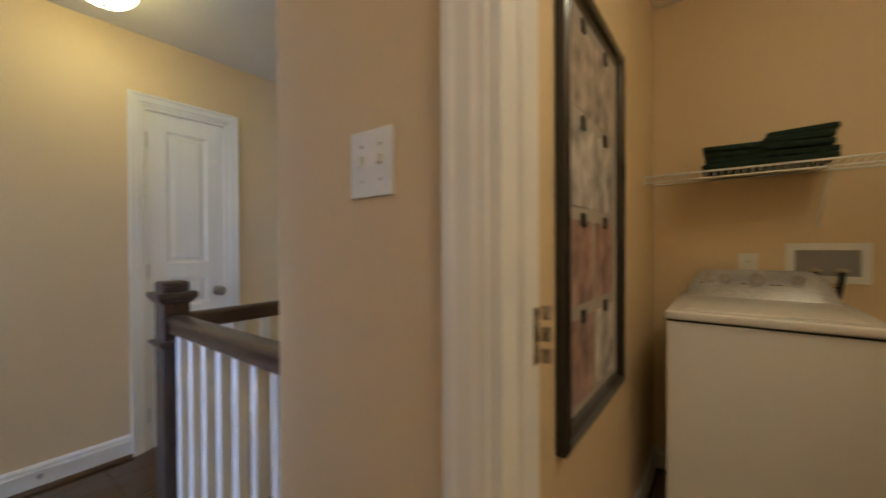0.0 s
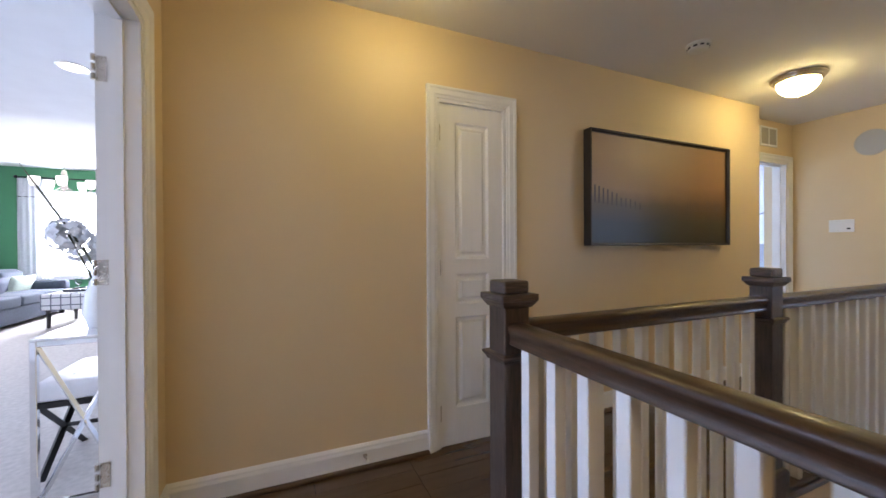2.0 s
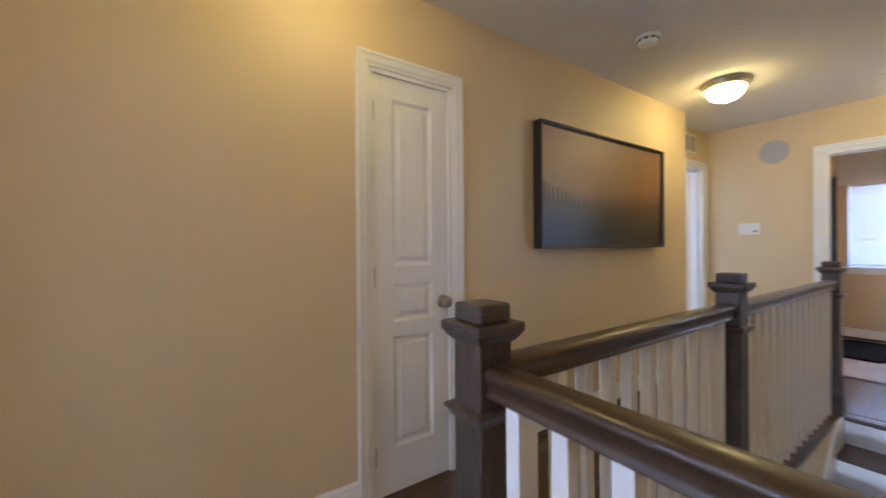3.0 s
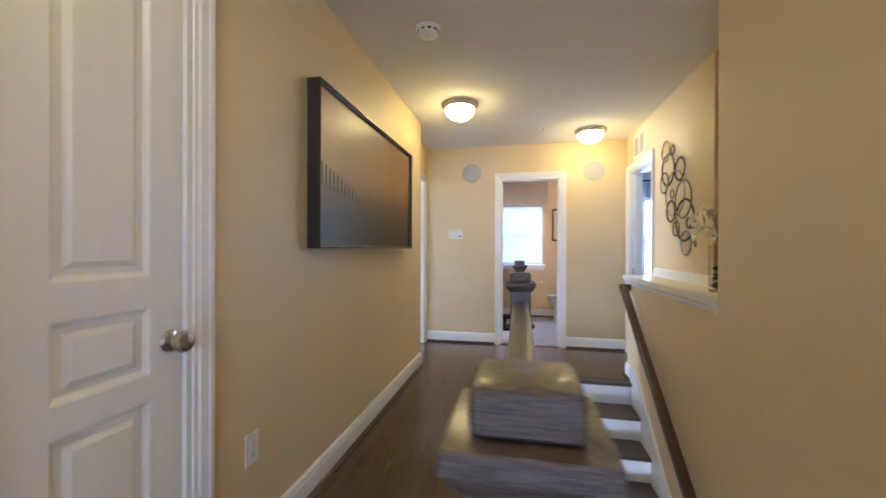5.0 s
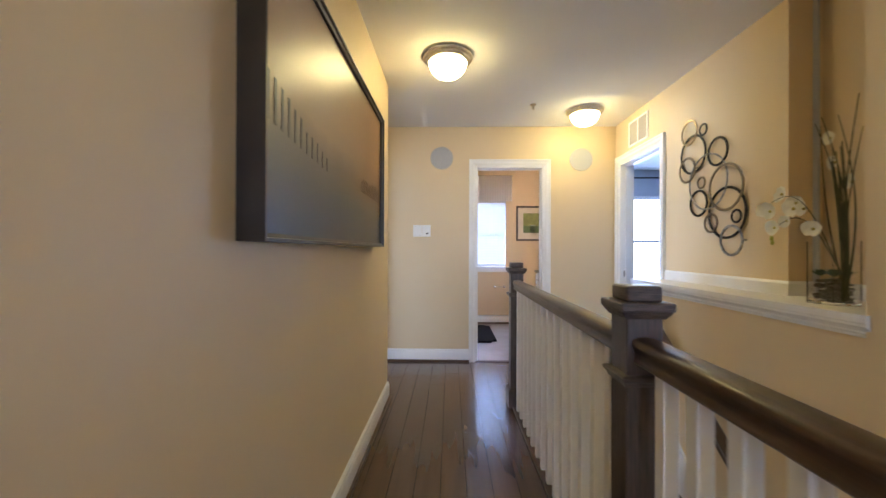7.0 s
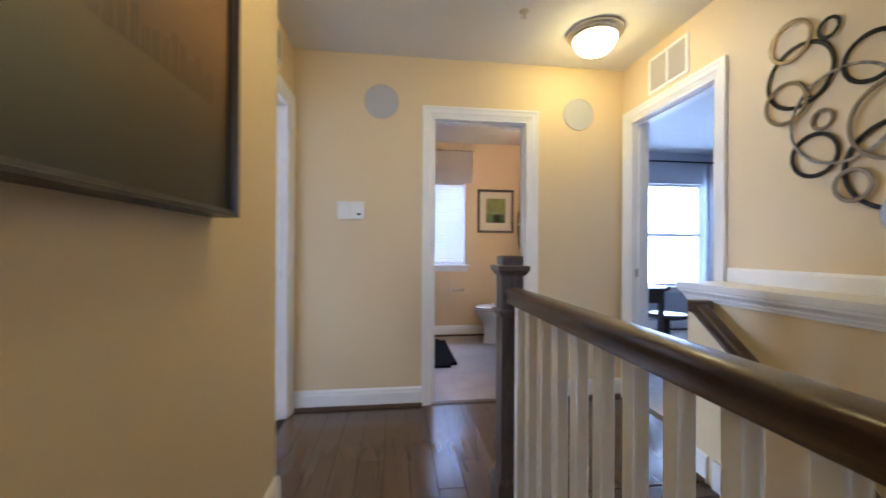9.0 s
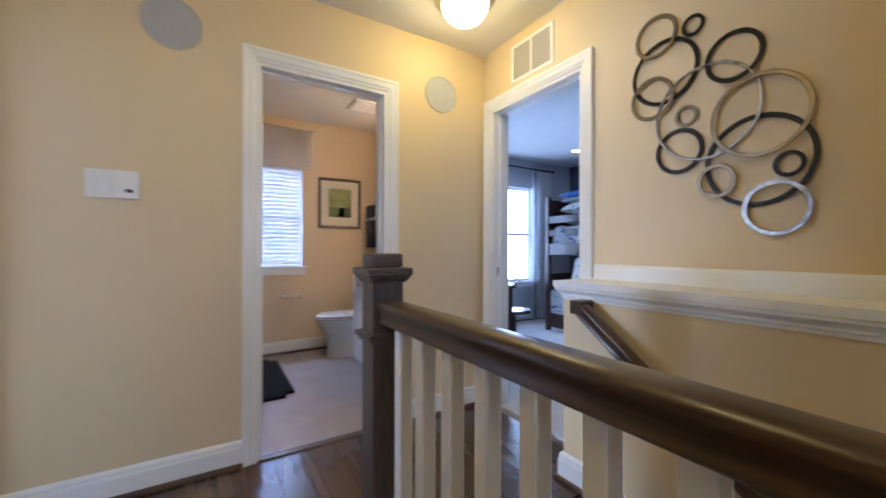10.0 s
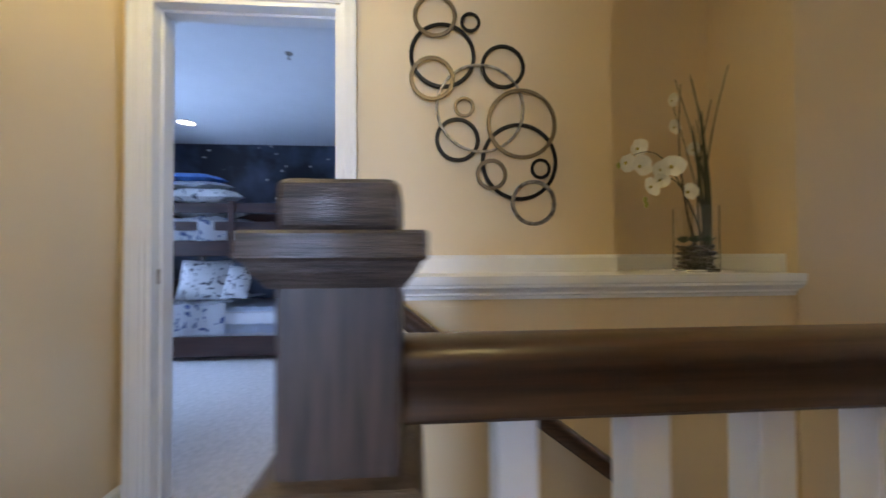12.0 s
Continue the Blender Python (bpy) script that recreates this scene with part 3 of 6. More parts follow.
for x0, x1 in ((0.0, 0.016), (0.914, 0.930)):
    bm = bmesh.new()
    pr = [(0.02, 0.132), (0.02, -0.30), (-RUN * 13, -RISE * 13 - 0.30), (-RUN * 13, -RISE * 13 + 0.12), (-0.20, 0.06), (-0.06, 0.132)]
    a = [bm.verts.new((x0, y, z)) for y, z in pr]
    b = [bm.verts.new((x1, y, z)) for y, z in pr]
    if x0 == 0.0:
        for v in a + b:
            v.co.z = min(v.co.z, -0.004)
    bm.faces.new(a), bm.faces.new(b[::-1])
    for i in range(len(pr)):
        bm.faces.new((a[i], a[(i + 1) % len(pr)], b[(i + 1) % len(pr)], b[i]))
    part("skirt_board", bm, TRIM, stair, "white painted stair skirting")
# floor edge along the opening
structure("floor_edge", boxes((1.0, 1.032, 0.73, 3.87, -0.03, 0.004), (1.03, 1.96, 0.70, 0.732, -0.03, 0.004), bevel=0.006), DARKWOOD, "dark oak edge of the stair opening", "trim")
rail = thing("stair_handrail", (1.885, 3.945, 0.805), "dark oak handrail fixed to the wall", "handrail")
bm = bmesh.new()
L = 3.1
d = Vector((0, -1, -slope)).normalized()
sweep(bm, [(0, 0, 0), tuple(d * L)], [(u * 0.85, v * 0.886) for u, v in RAILP], Vector((0, -slope, 1)).normalized())
part("rail", bm, DARKWOOD, rail, smooth=True)
part("return_end", boxes((-0.028, 0.06, -0.03, 0.03, 0.002, 0.06), bevel=0.006), DARKWOOD, rail)
for s in (0.5, 1.6, 2.7):
    p = d * s
    bm = bmesh.new()
    tube(bm, [(0.058, p.y, p.z - 0.07), (0.03, p.y, p.z - 0.072), (0.006, p.y, p.z - 0.05), (0.0, p.y, p.z + 0.004)], 0.006)
    cyl(bm, (0.052, p.y, p.z - 0.07), (0.06, p.y, p.z - 0.07), 0.022)
    part("bracket", bm, NICKEL, rail, smooth=True)

# ---- ledge on the half wall ----
bm = boxes((1.925, 2.19, 3.025, 4.125, 0.914, 0.936), (1.925, 2.36, 2.432, 3.025, 0.914, 0.936))
mould = [(0.0, 0.0), (0.006, 0.0), (0.008, 0.012), (0.014, 0.016), (0.014, 0.024), (0.020, 0.034), (0.030, 0.042), (0.030, 0.052), (0.034, 0.055), (0.034, 0.061), (0.0, 0.061)]
sweep(bm, [(1.96, 2.432, 0.853), (1.96, 4.09, 0.853), (2.188, 4.09, 0.853)], [(-u, v) for u, v in mould], (0, 0, 1))
structure("ledge", bm, TRIM, "white moulded ledge on the half wall", "ledge")
structure("half_wall_top", boxes((1.961, 2.188, 3.026, 4.089, 0.83, 0.914), (1.961, 2.358, 2.448, 3.026, 0.83, 0.914)), BEIGE, "top course of the beige half wall", "wall")
bm = bmesh.new()
up = [(0, 0), (0.014, 0), (0.014, 0.060), (0.009, 0.067), (0.004, 0.073), (0, 0.073)]
sweep(bm, [(1.99, 2.447, 0.936), (2.36, 2.447, 0.936), (2.36, 3.025, 0.936), (2.19, 3.025, 0.936), (2.19, 4.09, 0.936)], [(-u, v) for u, v in up], (0, 0, 1))
structure("ledge_upstand", bm, TRIM, "white strip along the back of the ledge", "trim")

# ---- ceiling lamps ----
BOWL = glow("lit_frosted_glass", (1.0, 0.87, 0.37), LAMP)


def flush_lamp(x, y, lit=BOWL):
    t = thing("ceiling_lamp", (x, y, H), "lit frosted glass bowl lamp with brushed nickel ring", "ceiling lamp", "flush ceiling lamps")
    bm = lathe(bmesh.new(), [(0.0, -0.001), (0.155, -0.001), (0.165, -0.010), (0.163, -0.020), (0.150, -0.026), (0.148, -0.036), (0.138, -0.044), (0.126, -0.046), (0.126, -0.040), (0.0, -0.040)], 40)
    part("ring", bm, NICKEL, t, smooth=True)
    bm = lathe(bmesh.new(), [(0.126, -0.044), (0.124, -0.060), (0.115, -0.085), (0.098, -0.108), (0.074, -0.127), (0.044, -0.139), (0.012, -0.144), (0.0, -0.144)], 40)
    part("glass_bowl", bm, lit, t, "glowing frosted glass bowl", True)
    bm = lathe(bmesh.new(), [(0.0, -0.140), (0.011, -0.142), (0.012, -0.150), (0.005, -0.155), (0.007, -0.162), (0.0, -0.167)], 16)
    part("finial", bm, NICKEL, t, smooth=True)
    return t


# Glow lowered on this bowl to weaken the hot spot on the near wall.
flush_lamp(0.485, 0.594, glow("aged_lit_frosted_glass", (1.0, 0.86, 0.35), LAMP * 0.62))
lamp_b = flush_lamp(0.468, 3.585)
copy_thing(lamp_b, pose(1.712, 4.548, H))
flush_lamp(3.30, 1.12, glow("dim_lit_frosted_glass", (1.0, 0.86, 0.52), LAMP * 0.85))
# Extra lamp added out of view to brighten the side hall's switch wall.
flush_lamp(3.35, 0.06, glow("soft_lit_frosted_glass", (1.0, 0.86, 0.58), LAMP * 1.3))

# ---- panelled doors ----
def panel_door(name, w, h, panels, label, t=0.035):
    """A moulded door leaf, hinged edge at x 0, width along x, its face towards -y. Panels: (x0, x1, z0, z1)."""
    d = thing(name, (0, 0, 0), label, "door", kind="structure")
    x0, x1 = panels[0][:2]
    part("stile", boxes((0, x0, 0, t, 0, h)), DOORM, d)
    part("stile", boxes((x1, w, 0, t, 0, h)), DOORM, d)
    edge = 0.0
    for p in sorted(panels, key=lambda q: q[2]):
        part("rail", boxes((x0, x1, 0, t, edge, p[2])), DOORM, d)
        edge = p[3]
    part("rail", boxes((x0, x1, 0, t, edge, h)), DOORM, d)
    for x0, x1, z0, z1 in panels:
        bm = boxes((x0, x1, 0.012, t - 0.012, z0, z1))
        for yf, sg in ((0.0, 1), (t, -1)):
            prof = [(0.0, 0.0), (0.004, -0.002), (0.010, -0.008), (0.016, -0.0115), (0.0, -0.0125)]
            n = Vector((0, -sg, 0))
            pts = [(x0, yf, z0), (x0, yf, z1), (x1, yf, z1), (x1, yf, z0)]
            tt = (Vector(pts[1]) - Vector(pts[0])).normalized().cross(n)
            fl = 1 if tt.x > 0 else -1
            sweep(bm, pts, [(fl * u, v) for u, v in prof], n, True)
            m, e = 0.030, 0.046
            a0, b0 = yf + sg * 0.012, yf + sg * 0.004
            lo = [bm.verts.new(v) for v in ((x0 + m, a0, z0 + m), (x1 - m, a0, z0 + m), (x1 - m, a0, z1 - m), (x0 + m, a0, z1 - m))]
            hi = [bm.verts.new(v) for v in ((x0 + e, b0, z0 + e), (x1 - e, b0, z0 + e), (x1 - e, b0, z1 - e), (x0 + e, b0, z1 - e))]
            for k in range(4):
                bm.faces.new((lo[k], lo[(k + 1) % 4], hi[(k + 1) % 4], hi[k]))
            bm.faces.new(hi)
        part("panel", bm, DOORM, d)
    return d


def knob(parent, x, z, y=0.0, sg=-1):
    m = Matrix.Translation((x, y, z)) @ Matrix.Rotation(radians(90 if sg < 0 else -90), 4, "X")
    k = part("door_knob", lathe(bmesh.new(), [(0.0, 0.0), (0.032, 0.0), (0.033, 0.004), (0.028, 0.010), (0.015, 0.013), (0.013, 0.022), (0.020, 0.027), (0.029, 0.036), (0.032, 0.047), (0.028, 0.058), (0.014, 0.064), (0.0, 0.065)], 28, m), NICKEL, parent, "brushed nickel door knob", True)
    return k


closet = panel_door("door_closet", 0.426, 2.008, [(0.10, 0.328, 0.215, 0.755), (0.10, 0.328, 0.825, 1.010), (0.10, 0.328, 1.095, 1.905)], "closed white three-panel closet door")
closet.matrix_basis = pose(-0.012, 0.869, 0.006, 0, 0, 90)
knob(closet, 0.386, 0.905)
for z in (0.20, 1.05, 1.83):
    bm = boxes((-0.004, 0.0, -0.004, 0.004, z - 0.045, z + 0.045))
    cyl(bm, (-0.003, -0.008, z - 0.045), (-0.003, -0.008, z + 0.045), 0.0065, n=10)
    cyl(bm, (-0.003, -0.008, z + 0.045), (-0.003, -0.008, z + 0.051), 0.0045, n=10)
    part("hinge", bm, NICKEL, closet, "nickel hinge barrel", True)

# ---- framed print on the west wall ----
def gradient_print():
    m = material("hazy_landscape_print", (0.3, 0.2, 0.1), 0.38, coat=0.0)
    t = m.node_tree
    b = t.nodes["Principled BSDF"]
    b.inputs["Coat Weight"].default_value = 0.0
    co = t.nodes.new("ShaderNodeTexCoord")
    sx = t.nodes.new("ShaderNodeSeparateXYZ")
    t.links.new(co.outputs["Object"], sx.inputs[0])
    nz = t.nodes.new("ShaderNodeTexNoise")
    nz.inputs["Scale"].default_value = 3.0
    nz.inputs["Detail"].default_value = 5
    t.links.new(co.outputs["Object"], nz.inputs["Vector"])
    ad = t.nodes.new("ShaderNodeMath")
    ad.operation = "MULTIPLY_ADD"
    ad.inputs[1].default_value, ad.inputs[2].default_value = 0.10, -0.05
    t.links.new(nz.outputs["Fac"], ad.inputs[0])
    sm = t.nodes.new("ShaderNodeMath")
    sm.operation = "ADD"
    t.links.new(sx.outputs["Z"], sm.inputs[0])
    t.links.new(ad.outputs[0], sm.inputs[1])
    ra = t.nodes.new("ShaderNodeMapRange")
    ra.inputs["From Min"].default_value, ra.inputs["From Max"].default_value = 0.0, 0.79
    t.links.new(sm.outputs[0], ra.inputs["Value"])

    def ramp(rows):
        r = t.nodes.new("ShaderNodeValToRGB")
        e = r.color_ramp.elements
        while len(e) < len(rows):
            e.new(0.5)
        for k, (p, c) in zip(e, rows):
            k.position, k.color = p, (*c, 1)
        t.links.new(ra.outputs[0], r.inputs[0])
        return r

    left = ramp([(0.0, (0.022, 0.040, 0.065)), (0.22, (0.050, 0.075, 0.10)), (0.38, (0.14, 0.120, 0.108)), (0.50, (0.38, 0.265, 0.185)), (0.8, (0.45, 0.305, 0.205)), (1.0, (0.41, 0.275, 0.190))])
    right = ramp([(0.0, (0.024, 0.018, 0.006)), (0.2, (0.060, 0.044, 0.010)), (0.40, (0.17, 0.080, 0.022)), (0.6, (0.32, 0.160, 0.060)), (1.0, (0.29, 0.155, 0.072))])
    rx = t.nodes.new("ShaderNodeMapRange")
    rx.inputs["From Min"].default_value, rx.inputs["From Max"].default_value = 0.45, 1.15
    t.links.new(sx.outputs["Y"], rx.inputs["Value"])
    mx = t.nodes.new("ShaderNodeMix")
    mx.data_type = "RGBA"
    t.links.new(rx.outputs[0], mx.inputs["Factor"])
    t.links.new(left.outputs[0], mx.inputs["A"])
    t.links.new(right.outputs[0], mx.inputs["B"])
    t.links.new(mx.outputs["Result"], b.inputs["Base Color"])
    return m


FRAMEWOOD = material("dark_brown_frame", (0.030, 0.022, 0.018), 0.35, vary=0.3, scale=8, bump=0.1, grain=60)
PY0, PY1, PZ0, PZ1 = 1.945, 3.470, 1.178, 1.978
art = thing("framed_print", (0.0, PY0, PZ0), "large hazy landscape print in deep dark frame", "picture")
w, hgt = PY1 - PY0, PZ1 - PZ0
bm = bmesh.new()
sweep(bm, [(0.002, 0, 0), (0.002, w, 0), (0.002, w, hgt), (0.002, 0, hgt)], [(0, 0), (0, 0.068), (-0.008, 0.068), (-0.010, 0.060), (-0.020, 0.055), (-0.020, 0.0)], (1, 0, 0), True)
part("frame", bm, FRAMEWOOD, art, "deep dark brown frame")
part("print", boxes((0.03, 0.046, 0.012, w - 0.012, 0.012, hgt - 0.012)), gradient_print(), art, "tan sky over blue-grey water")
POSTM = material("printed_post", (0.085, 0.08, 0.085), 0.4)
POSTL = material("printed_far_post", (0.15, 0.095, 0.06), 0.4)
rnd = random.Random(5)
for k in range(11):
    y = 0.05 + 0.038 * k + 0.002 * k * k * 0.3
    hh = 0.15 * (1 - k / 16) * rnd.uniform(0.85, 1.1)
    z = 0.30 - 0.004 * k
    part("printed_post", boxes((0.0478, 0.0466, y, y + 0.014 * (1 - k / 20), z, z + hh * 0.8)), POSTM, art)
for k in range(14):
    y = 1.02 + 0.03 * k
    part("printed_post", boxes((0.0478, 0.0466, y, y + 0.006, 0.27, 0.27 + rnd.uniform(0.05, 0.09))), POSTL, art)

# ---- ring sculpture on the east wall ----
RM = {
    "black": material("black_metal", (0.018, 0.016, 0.015), 0.4, 0.7, vary=0.3, scale=12, bump=0.1),
    "bronze": material("bronze_metal", (0.23, 0.175, 0.115), 0.38, 0.9, vary=0.2, scale=14, bump=0.1),
    "silver": material("distressed_silver", (0.46, 0.43, 0.40), 0.32, 0.9, vary=0.4, scale=45, bump=0.15, dark=(0.16, 0.15, 0.14)),
}
sculpt = thing("wall_sculpture", (2.187, 3.60, 1.10), "wall sculpture of overlapping metal rings", "wall art")
RINGS = [(3.780, 1.991, 0.090, "bronze", 1), (3.634, 1.969, 0.042, "black", 1), (3.749, 1.830, 0.137, "black", 0), (3.793, 1.729, 0.092, "bronze", 2), (3.499, 1.788, 0.093, "black", 1), (3.594, 1.613, 0.185, "silver", 1), (3.661, 1.619, 0.043, "bronze", 0), (3.689, 1.483, 0.092, "black", 0), (3.423, 1.550, 0.147, "bronze", 2), (3.431, 1.395, 0.162, "black", 0), (3.551, 1.339, 0.065, "bronze", 2), (3.343, 1.366, 0.043, "black", 1), (3.376, 1.223, 0.095, "silver", 2)]
for y, z, r, c, lay in RINGS:
    wd = 0.011 if c == "silver" and r > 0.15 else 0.013 if r < 0.05 else 0.016
    x = -0.008 - 0.006 * lay
    m = Matrix.Translation((x, y - 3.60, z - 1.10)) @ Matrix.Rotation(radians(-90), 4, "Y")
    bm = lathe(bmesh.new(), [(r, 0.0), (r, 0.004), (r - 0.002, 0.006), (r - wd + 0.002, 0.006), (r - wd, 0.004), (r - wd, 0.0), (r, 0.0)], 56, m)
    part("ring", bm, RM[c], sculpt, {"black": "black metal ring", "bronze": "bronze metal ring", "silver": "distressed silver ring"}[c], True)
for y, z in ((3.709, 1.729), (3.585, 1.395), (3.289, 1.223)):
    part("standoff", cyl(bmesh.new(), (0.002, y - 3.6, z - 1.1), (-0.012, y - 3.6, z - 1.1), 0.004, n=8), RM["black"], sculpt)

# ---- switches, grilles, sensors ----
def switch_plate(p, rz, n, label="white double light switch plate", dimmer=False):
    w = 0.04 * n + 0.026
    s = thing("light_switch", p, label, "light switch", rz=rz)
    part("plate", boxes((-w / 2, w / 2, -0.006, 0, -0.058, 0.058), bevel=0.0025, seg=2), PLASTIC, s)
    for i in range(n):
        x = (i - (n - 1) / 2) * 0.046
        part("toggle", boxes((x - 0.005, x + 0.005, -0.014, -0.004, -0.004, 0.013), bevel=0.002), PLASTIC, s)
        for z in (-0.03, 0.03):
            part("screw", cyl(bmesh.new(), (x, -0.0055, z), (x, -0.0075, z), 0.003, n=8), NICKEL, s)
    return s


switch_plate((2.232, 0.604, 1.345), 0, 2)
sp = thing("light_switch", (0.148, 4.999, 1.358), "white double rocker wall plate", "light switch")
part("plate", boxes((-0.0445, 0.0445, -0.006, 0, -0.060, 0.060), bevel=0.0025, seg=2), PLASTIC, sp)
for x in (-0.022, 0.022):
    part("rocker", boxes((x - 0.014, x + 0.014, -0.0085, -0.005, -0.032, 0.032), bevel=0.002), PLASTIC, sp)
    for z in (-0.047, 0.047):
        part("screw", cyl(bmesh.new(), (x, -0.0055, z), (x, -0.0070, z), 0.003, n=8), NICKEL, sp)
sp = thing("thermostat", (0.240, 4.999, 1.358), "small white wall thermostat with dark screen", "thermostat")
part("case", boxes((-0.0445, 0.0445, -0.016, 0, -0.060, 0.060), bevel=0.004, seg=2), PLASTIC, sp)
part("screen", boxes((-0.004, 0.022, -0.0175, -0.0155, -0.034, -0.020)), BLACK, sp, "small dark display")


GRILLE = material("grey_white_grille", (0.50, 0.46, 0.40), 0.5)


def speaker(x, z, r):
    s = thing("wall_speaker", (x, 4.999, z), "round grey flush wall speaker grille", "speaker", "wall speakers")
    m = Matrix.Rotation(radians(90), 4, "X")
    part("rim", lathe(bmesh.new(), [(r, 0), (r, 0.005), (r - 0.006, 0.007), (r - 0.008, 0.004)], 48, m), GRILLE, s, smooth=True)
    part("grille", lathe(bmesh.new(), [(0, 0.0045), (r - 0.007, 0.004)], 48, m), material("grey_perforated_grille", (0.45, 0.45, 0.46), 0.6, vary=0.2, scale=400, bump=0.6, grain=700), s, "grey perforated metal grille")


speaker(0.398, 2.114, 0.119)
speaker(1.835, 2.098, 0.119)


def vent(name, m, w, h, label, slats=14):
    v = tagged(new(name), label, "air vent")
    v.matrix_basis = m
    bm = bmesh.new()
    sweep(bm, [(-w / 2, 0, -h / 2), (w / 2, 0, -h / 2), (w / 2, 0, h / 2), (-w / 2, 0, h / 2)], [(0, 0), (0, 0.003), (-0.004, 0.009), (-0.02, 0.009), (-0.022, 0)], (0, -1, 0), True)
    part("frame", bm, TRIM, v)
    part("backing", boxes((-w / 2 + 0.02, w / 2 - 0.02, -0.002, -0.001, -h / 2 + 0.02, h / 2 - 0.02)), material("grey_duct", (0.35, 0.33, 0.30), 0.8), v)
    part("mullion", boxes((-0.006, 0.006, -0.009, 0, -h / 2 + 0.02, h / 2 - 0.02)), TRIM, v)
    for i in range(slats):
        z = -h / 2 + 0.026 + (h - 0.052) * i / (slats - 1)
        bm = boxes((-w / 2 + 0.02, w / 2 - 0.02, -0.0005, 0.0005, -0.006, 0.006))
        o = part("slat", bm, GRILLE, v)
        o.matrix_basis = Matrix.Translation((0, -0.005, z)) @ Matrix.Rotation(radians(35), 4, "X")
    return v


vent("air_vent", pose(2.189, 4.530, 2.252, 0, 0, -90), 0.35, 0.24, "white return air grille above the doorway")
vent("air_vent", pose(-0.189, 4.56, 2.275, 0, 0, 90), 0.30, 0.20, "white return air grille above the doorway", 11)

sm = thing("smoke_detector", (0.463, 2.44, H), "round white smoke detector on the ceiling", "smoke detector")
part("base", lathe(bmesh.new(), [(0.0, 0.0), (0.068, -0.0005), (0.070, -0.010), (0.066, -0.016), (0.0, -0.016)], 32), PLASTIC, sm, smooth=True)
part("cover", lathe(bmesh.new(), [(0.060, -0.016), (0.058, -0.034), (0.050, -0.042), (0.030, -0.046), (0.0, -0.047)], 32), PLASTIC, sm, smooth=True)
for k in range(10):
    a = k * math.pi / 5
    part("slot", boxes((0.0565, 0.061, -0.010, 0.010, -0.031, -0.021)), BLACK, sm).matrix_basis = Matrix.Rotation(a, 4, "Z")
part("test_button", lathe(bmesh.new(), [(0.012, -0.046), (0.011, -0.050), (0.0, -0.051)], 16), PLASTIC, sm, smooth=True)


def sprinkler(x, y, ceil):
    s = thing("sprinkler_head", (x, y, ceil), "small nickel fire sprinkler head on the ceiling", "sprinkler")
    part("escutcheon", lathe(bmesh.new(), [(0.0, 0.0), (0.028, -0.0005), (0.026, -0.006), (0.010, -0.009), (0.0, -0.009)], 20), NICKEL, s, smooth=True)
    bm = cyl(bmesh.new(), (0, 0, -0.008), (0, 0, -0.030), 0.005, n=10)
    tube(bm, [(0.005, 0, -0.014), (0.011, 0, -0.022), (0.008, 0, -0.032), (0, 0, -0.036)], 0.002, 6)
    tube(bm, [(-0.005, 0, -0.014), (-0.011, 0, -0.022), (-0.008, 0, -0.032), (0, 0, -0.036)], 0.002, 6)
    part("body", bm, NICKEL, s)
    part("deflector", lathe(bmesh.new(), [(0.0, -0.036), (0.013, -0.037), (0.013, -0.039), (0.0, -0.040)], 12), NICKEL, s)


sprinkler(1.212, 4.41, H)


def outlet(p, rz, label="white double electrical outlet low on the wall"):
    o = thing("electrical_outlet", p, label, "outlet", rz=rz)
    part("plate", boxes((-0.035, 0.035, -0.006, 0, -0.058, 0.058), bevel=0.0025, seg=2), PLASTIC, o)
    for z in (-0.02, 0.02):
        part("socket", boxes((-0.017, 0.017, -0.0085, -0.005, z - 0.014, z + 0.014), bevel=0.004, seg=2), PLASTIC, o)
        for x in (-0.007, 0.005):
            part("slot", boxes((x, x + 0.002, -0.0090, -0.0080, z - 0.005, z + 0.006)), BLACK, o)
    return o


outlet((0.001, 1.575, 0.435), 90)
st = thing("door_stop", (0.016, 0.423, 0.075), "small nickel spring door stop on the baseboard", "door stop")
part("base", cyl(bmesh.new(), (0, 0, 0), (0.006, 0, 0), 0.011, n=14), NICKEL, st)
part("rod", cyl(bmesh.new(), (0.006, 0, 0), (0.060, 0, 0), 0.005, n=10), NICKEL, st)
part("tip", cyl(bmesh.new(), (0.060, 0, 0), (0.072, 0, 0), 0.008, n=12), PLASTIC, st, "white rubber tip")

# ---- vase of orchids on the ledge ----
def petal(bm, m, l, w, curl=0.25):
    """One petal: a cupped leaf from the origin along x."""
    n = 5
    rows = []
    for i in range(n + 1):
        u = i / n
        ww = w * math.sin(math.pi * (0.12 + 0.86 * u)) ** 0.8
        rows.append([bm.verts.new(m @ Vector((u * l, k * ww, curl * l * u * u + 0.25 * abs(k) * ww))) for k in (-1, 0, 1)])
    for a, b in zip(rows, rows[1:]):
        for j in range(2):
            bm.faces.new((a[j], a[j + 1], b[j + 1], b[j]))


PETAL = material("white_petal", (0.85, 0.82, 0.70), 0.6, vary=0.06, scale=30)
STEM = material("dark_green_stem", (0.05, 0.055, 0.022), 0.5, vary=0.3, scale=20)
TWIG = material("brown_twig", (0.075, 0.055, 0.03), 0.7, vary=0.3, scale=30)
LEAFM = material("dark_succulent_leaf", (0.05, 0.10, 0.045), 0.5, vary=0.3, scale=20)
vx, vy, vz = 2.106, 2.720, 0.937
vase = thing("flower_vase", (vx, vy, vz), "square glass vase with white orchids and dark twigs", "vase")
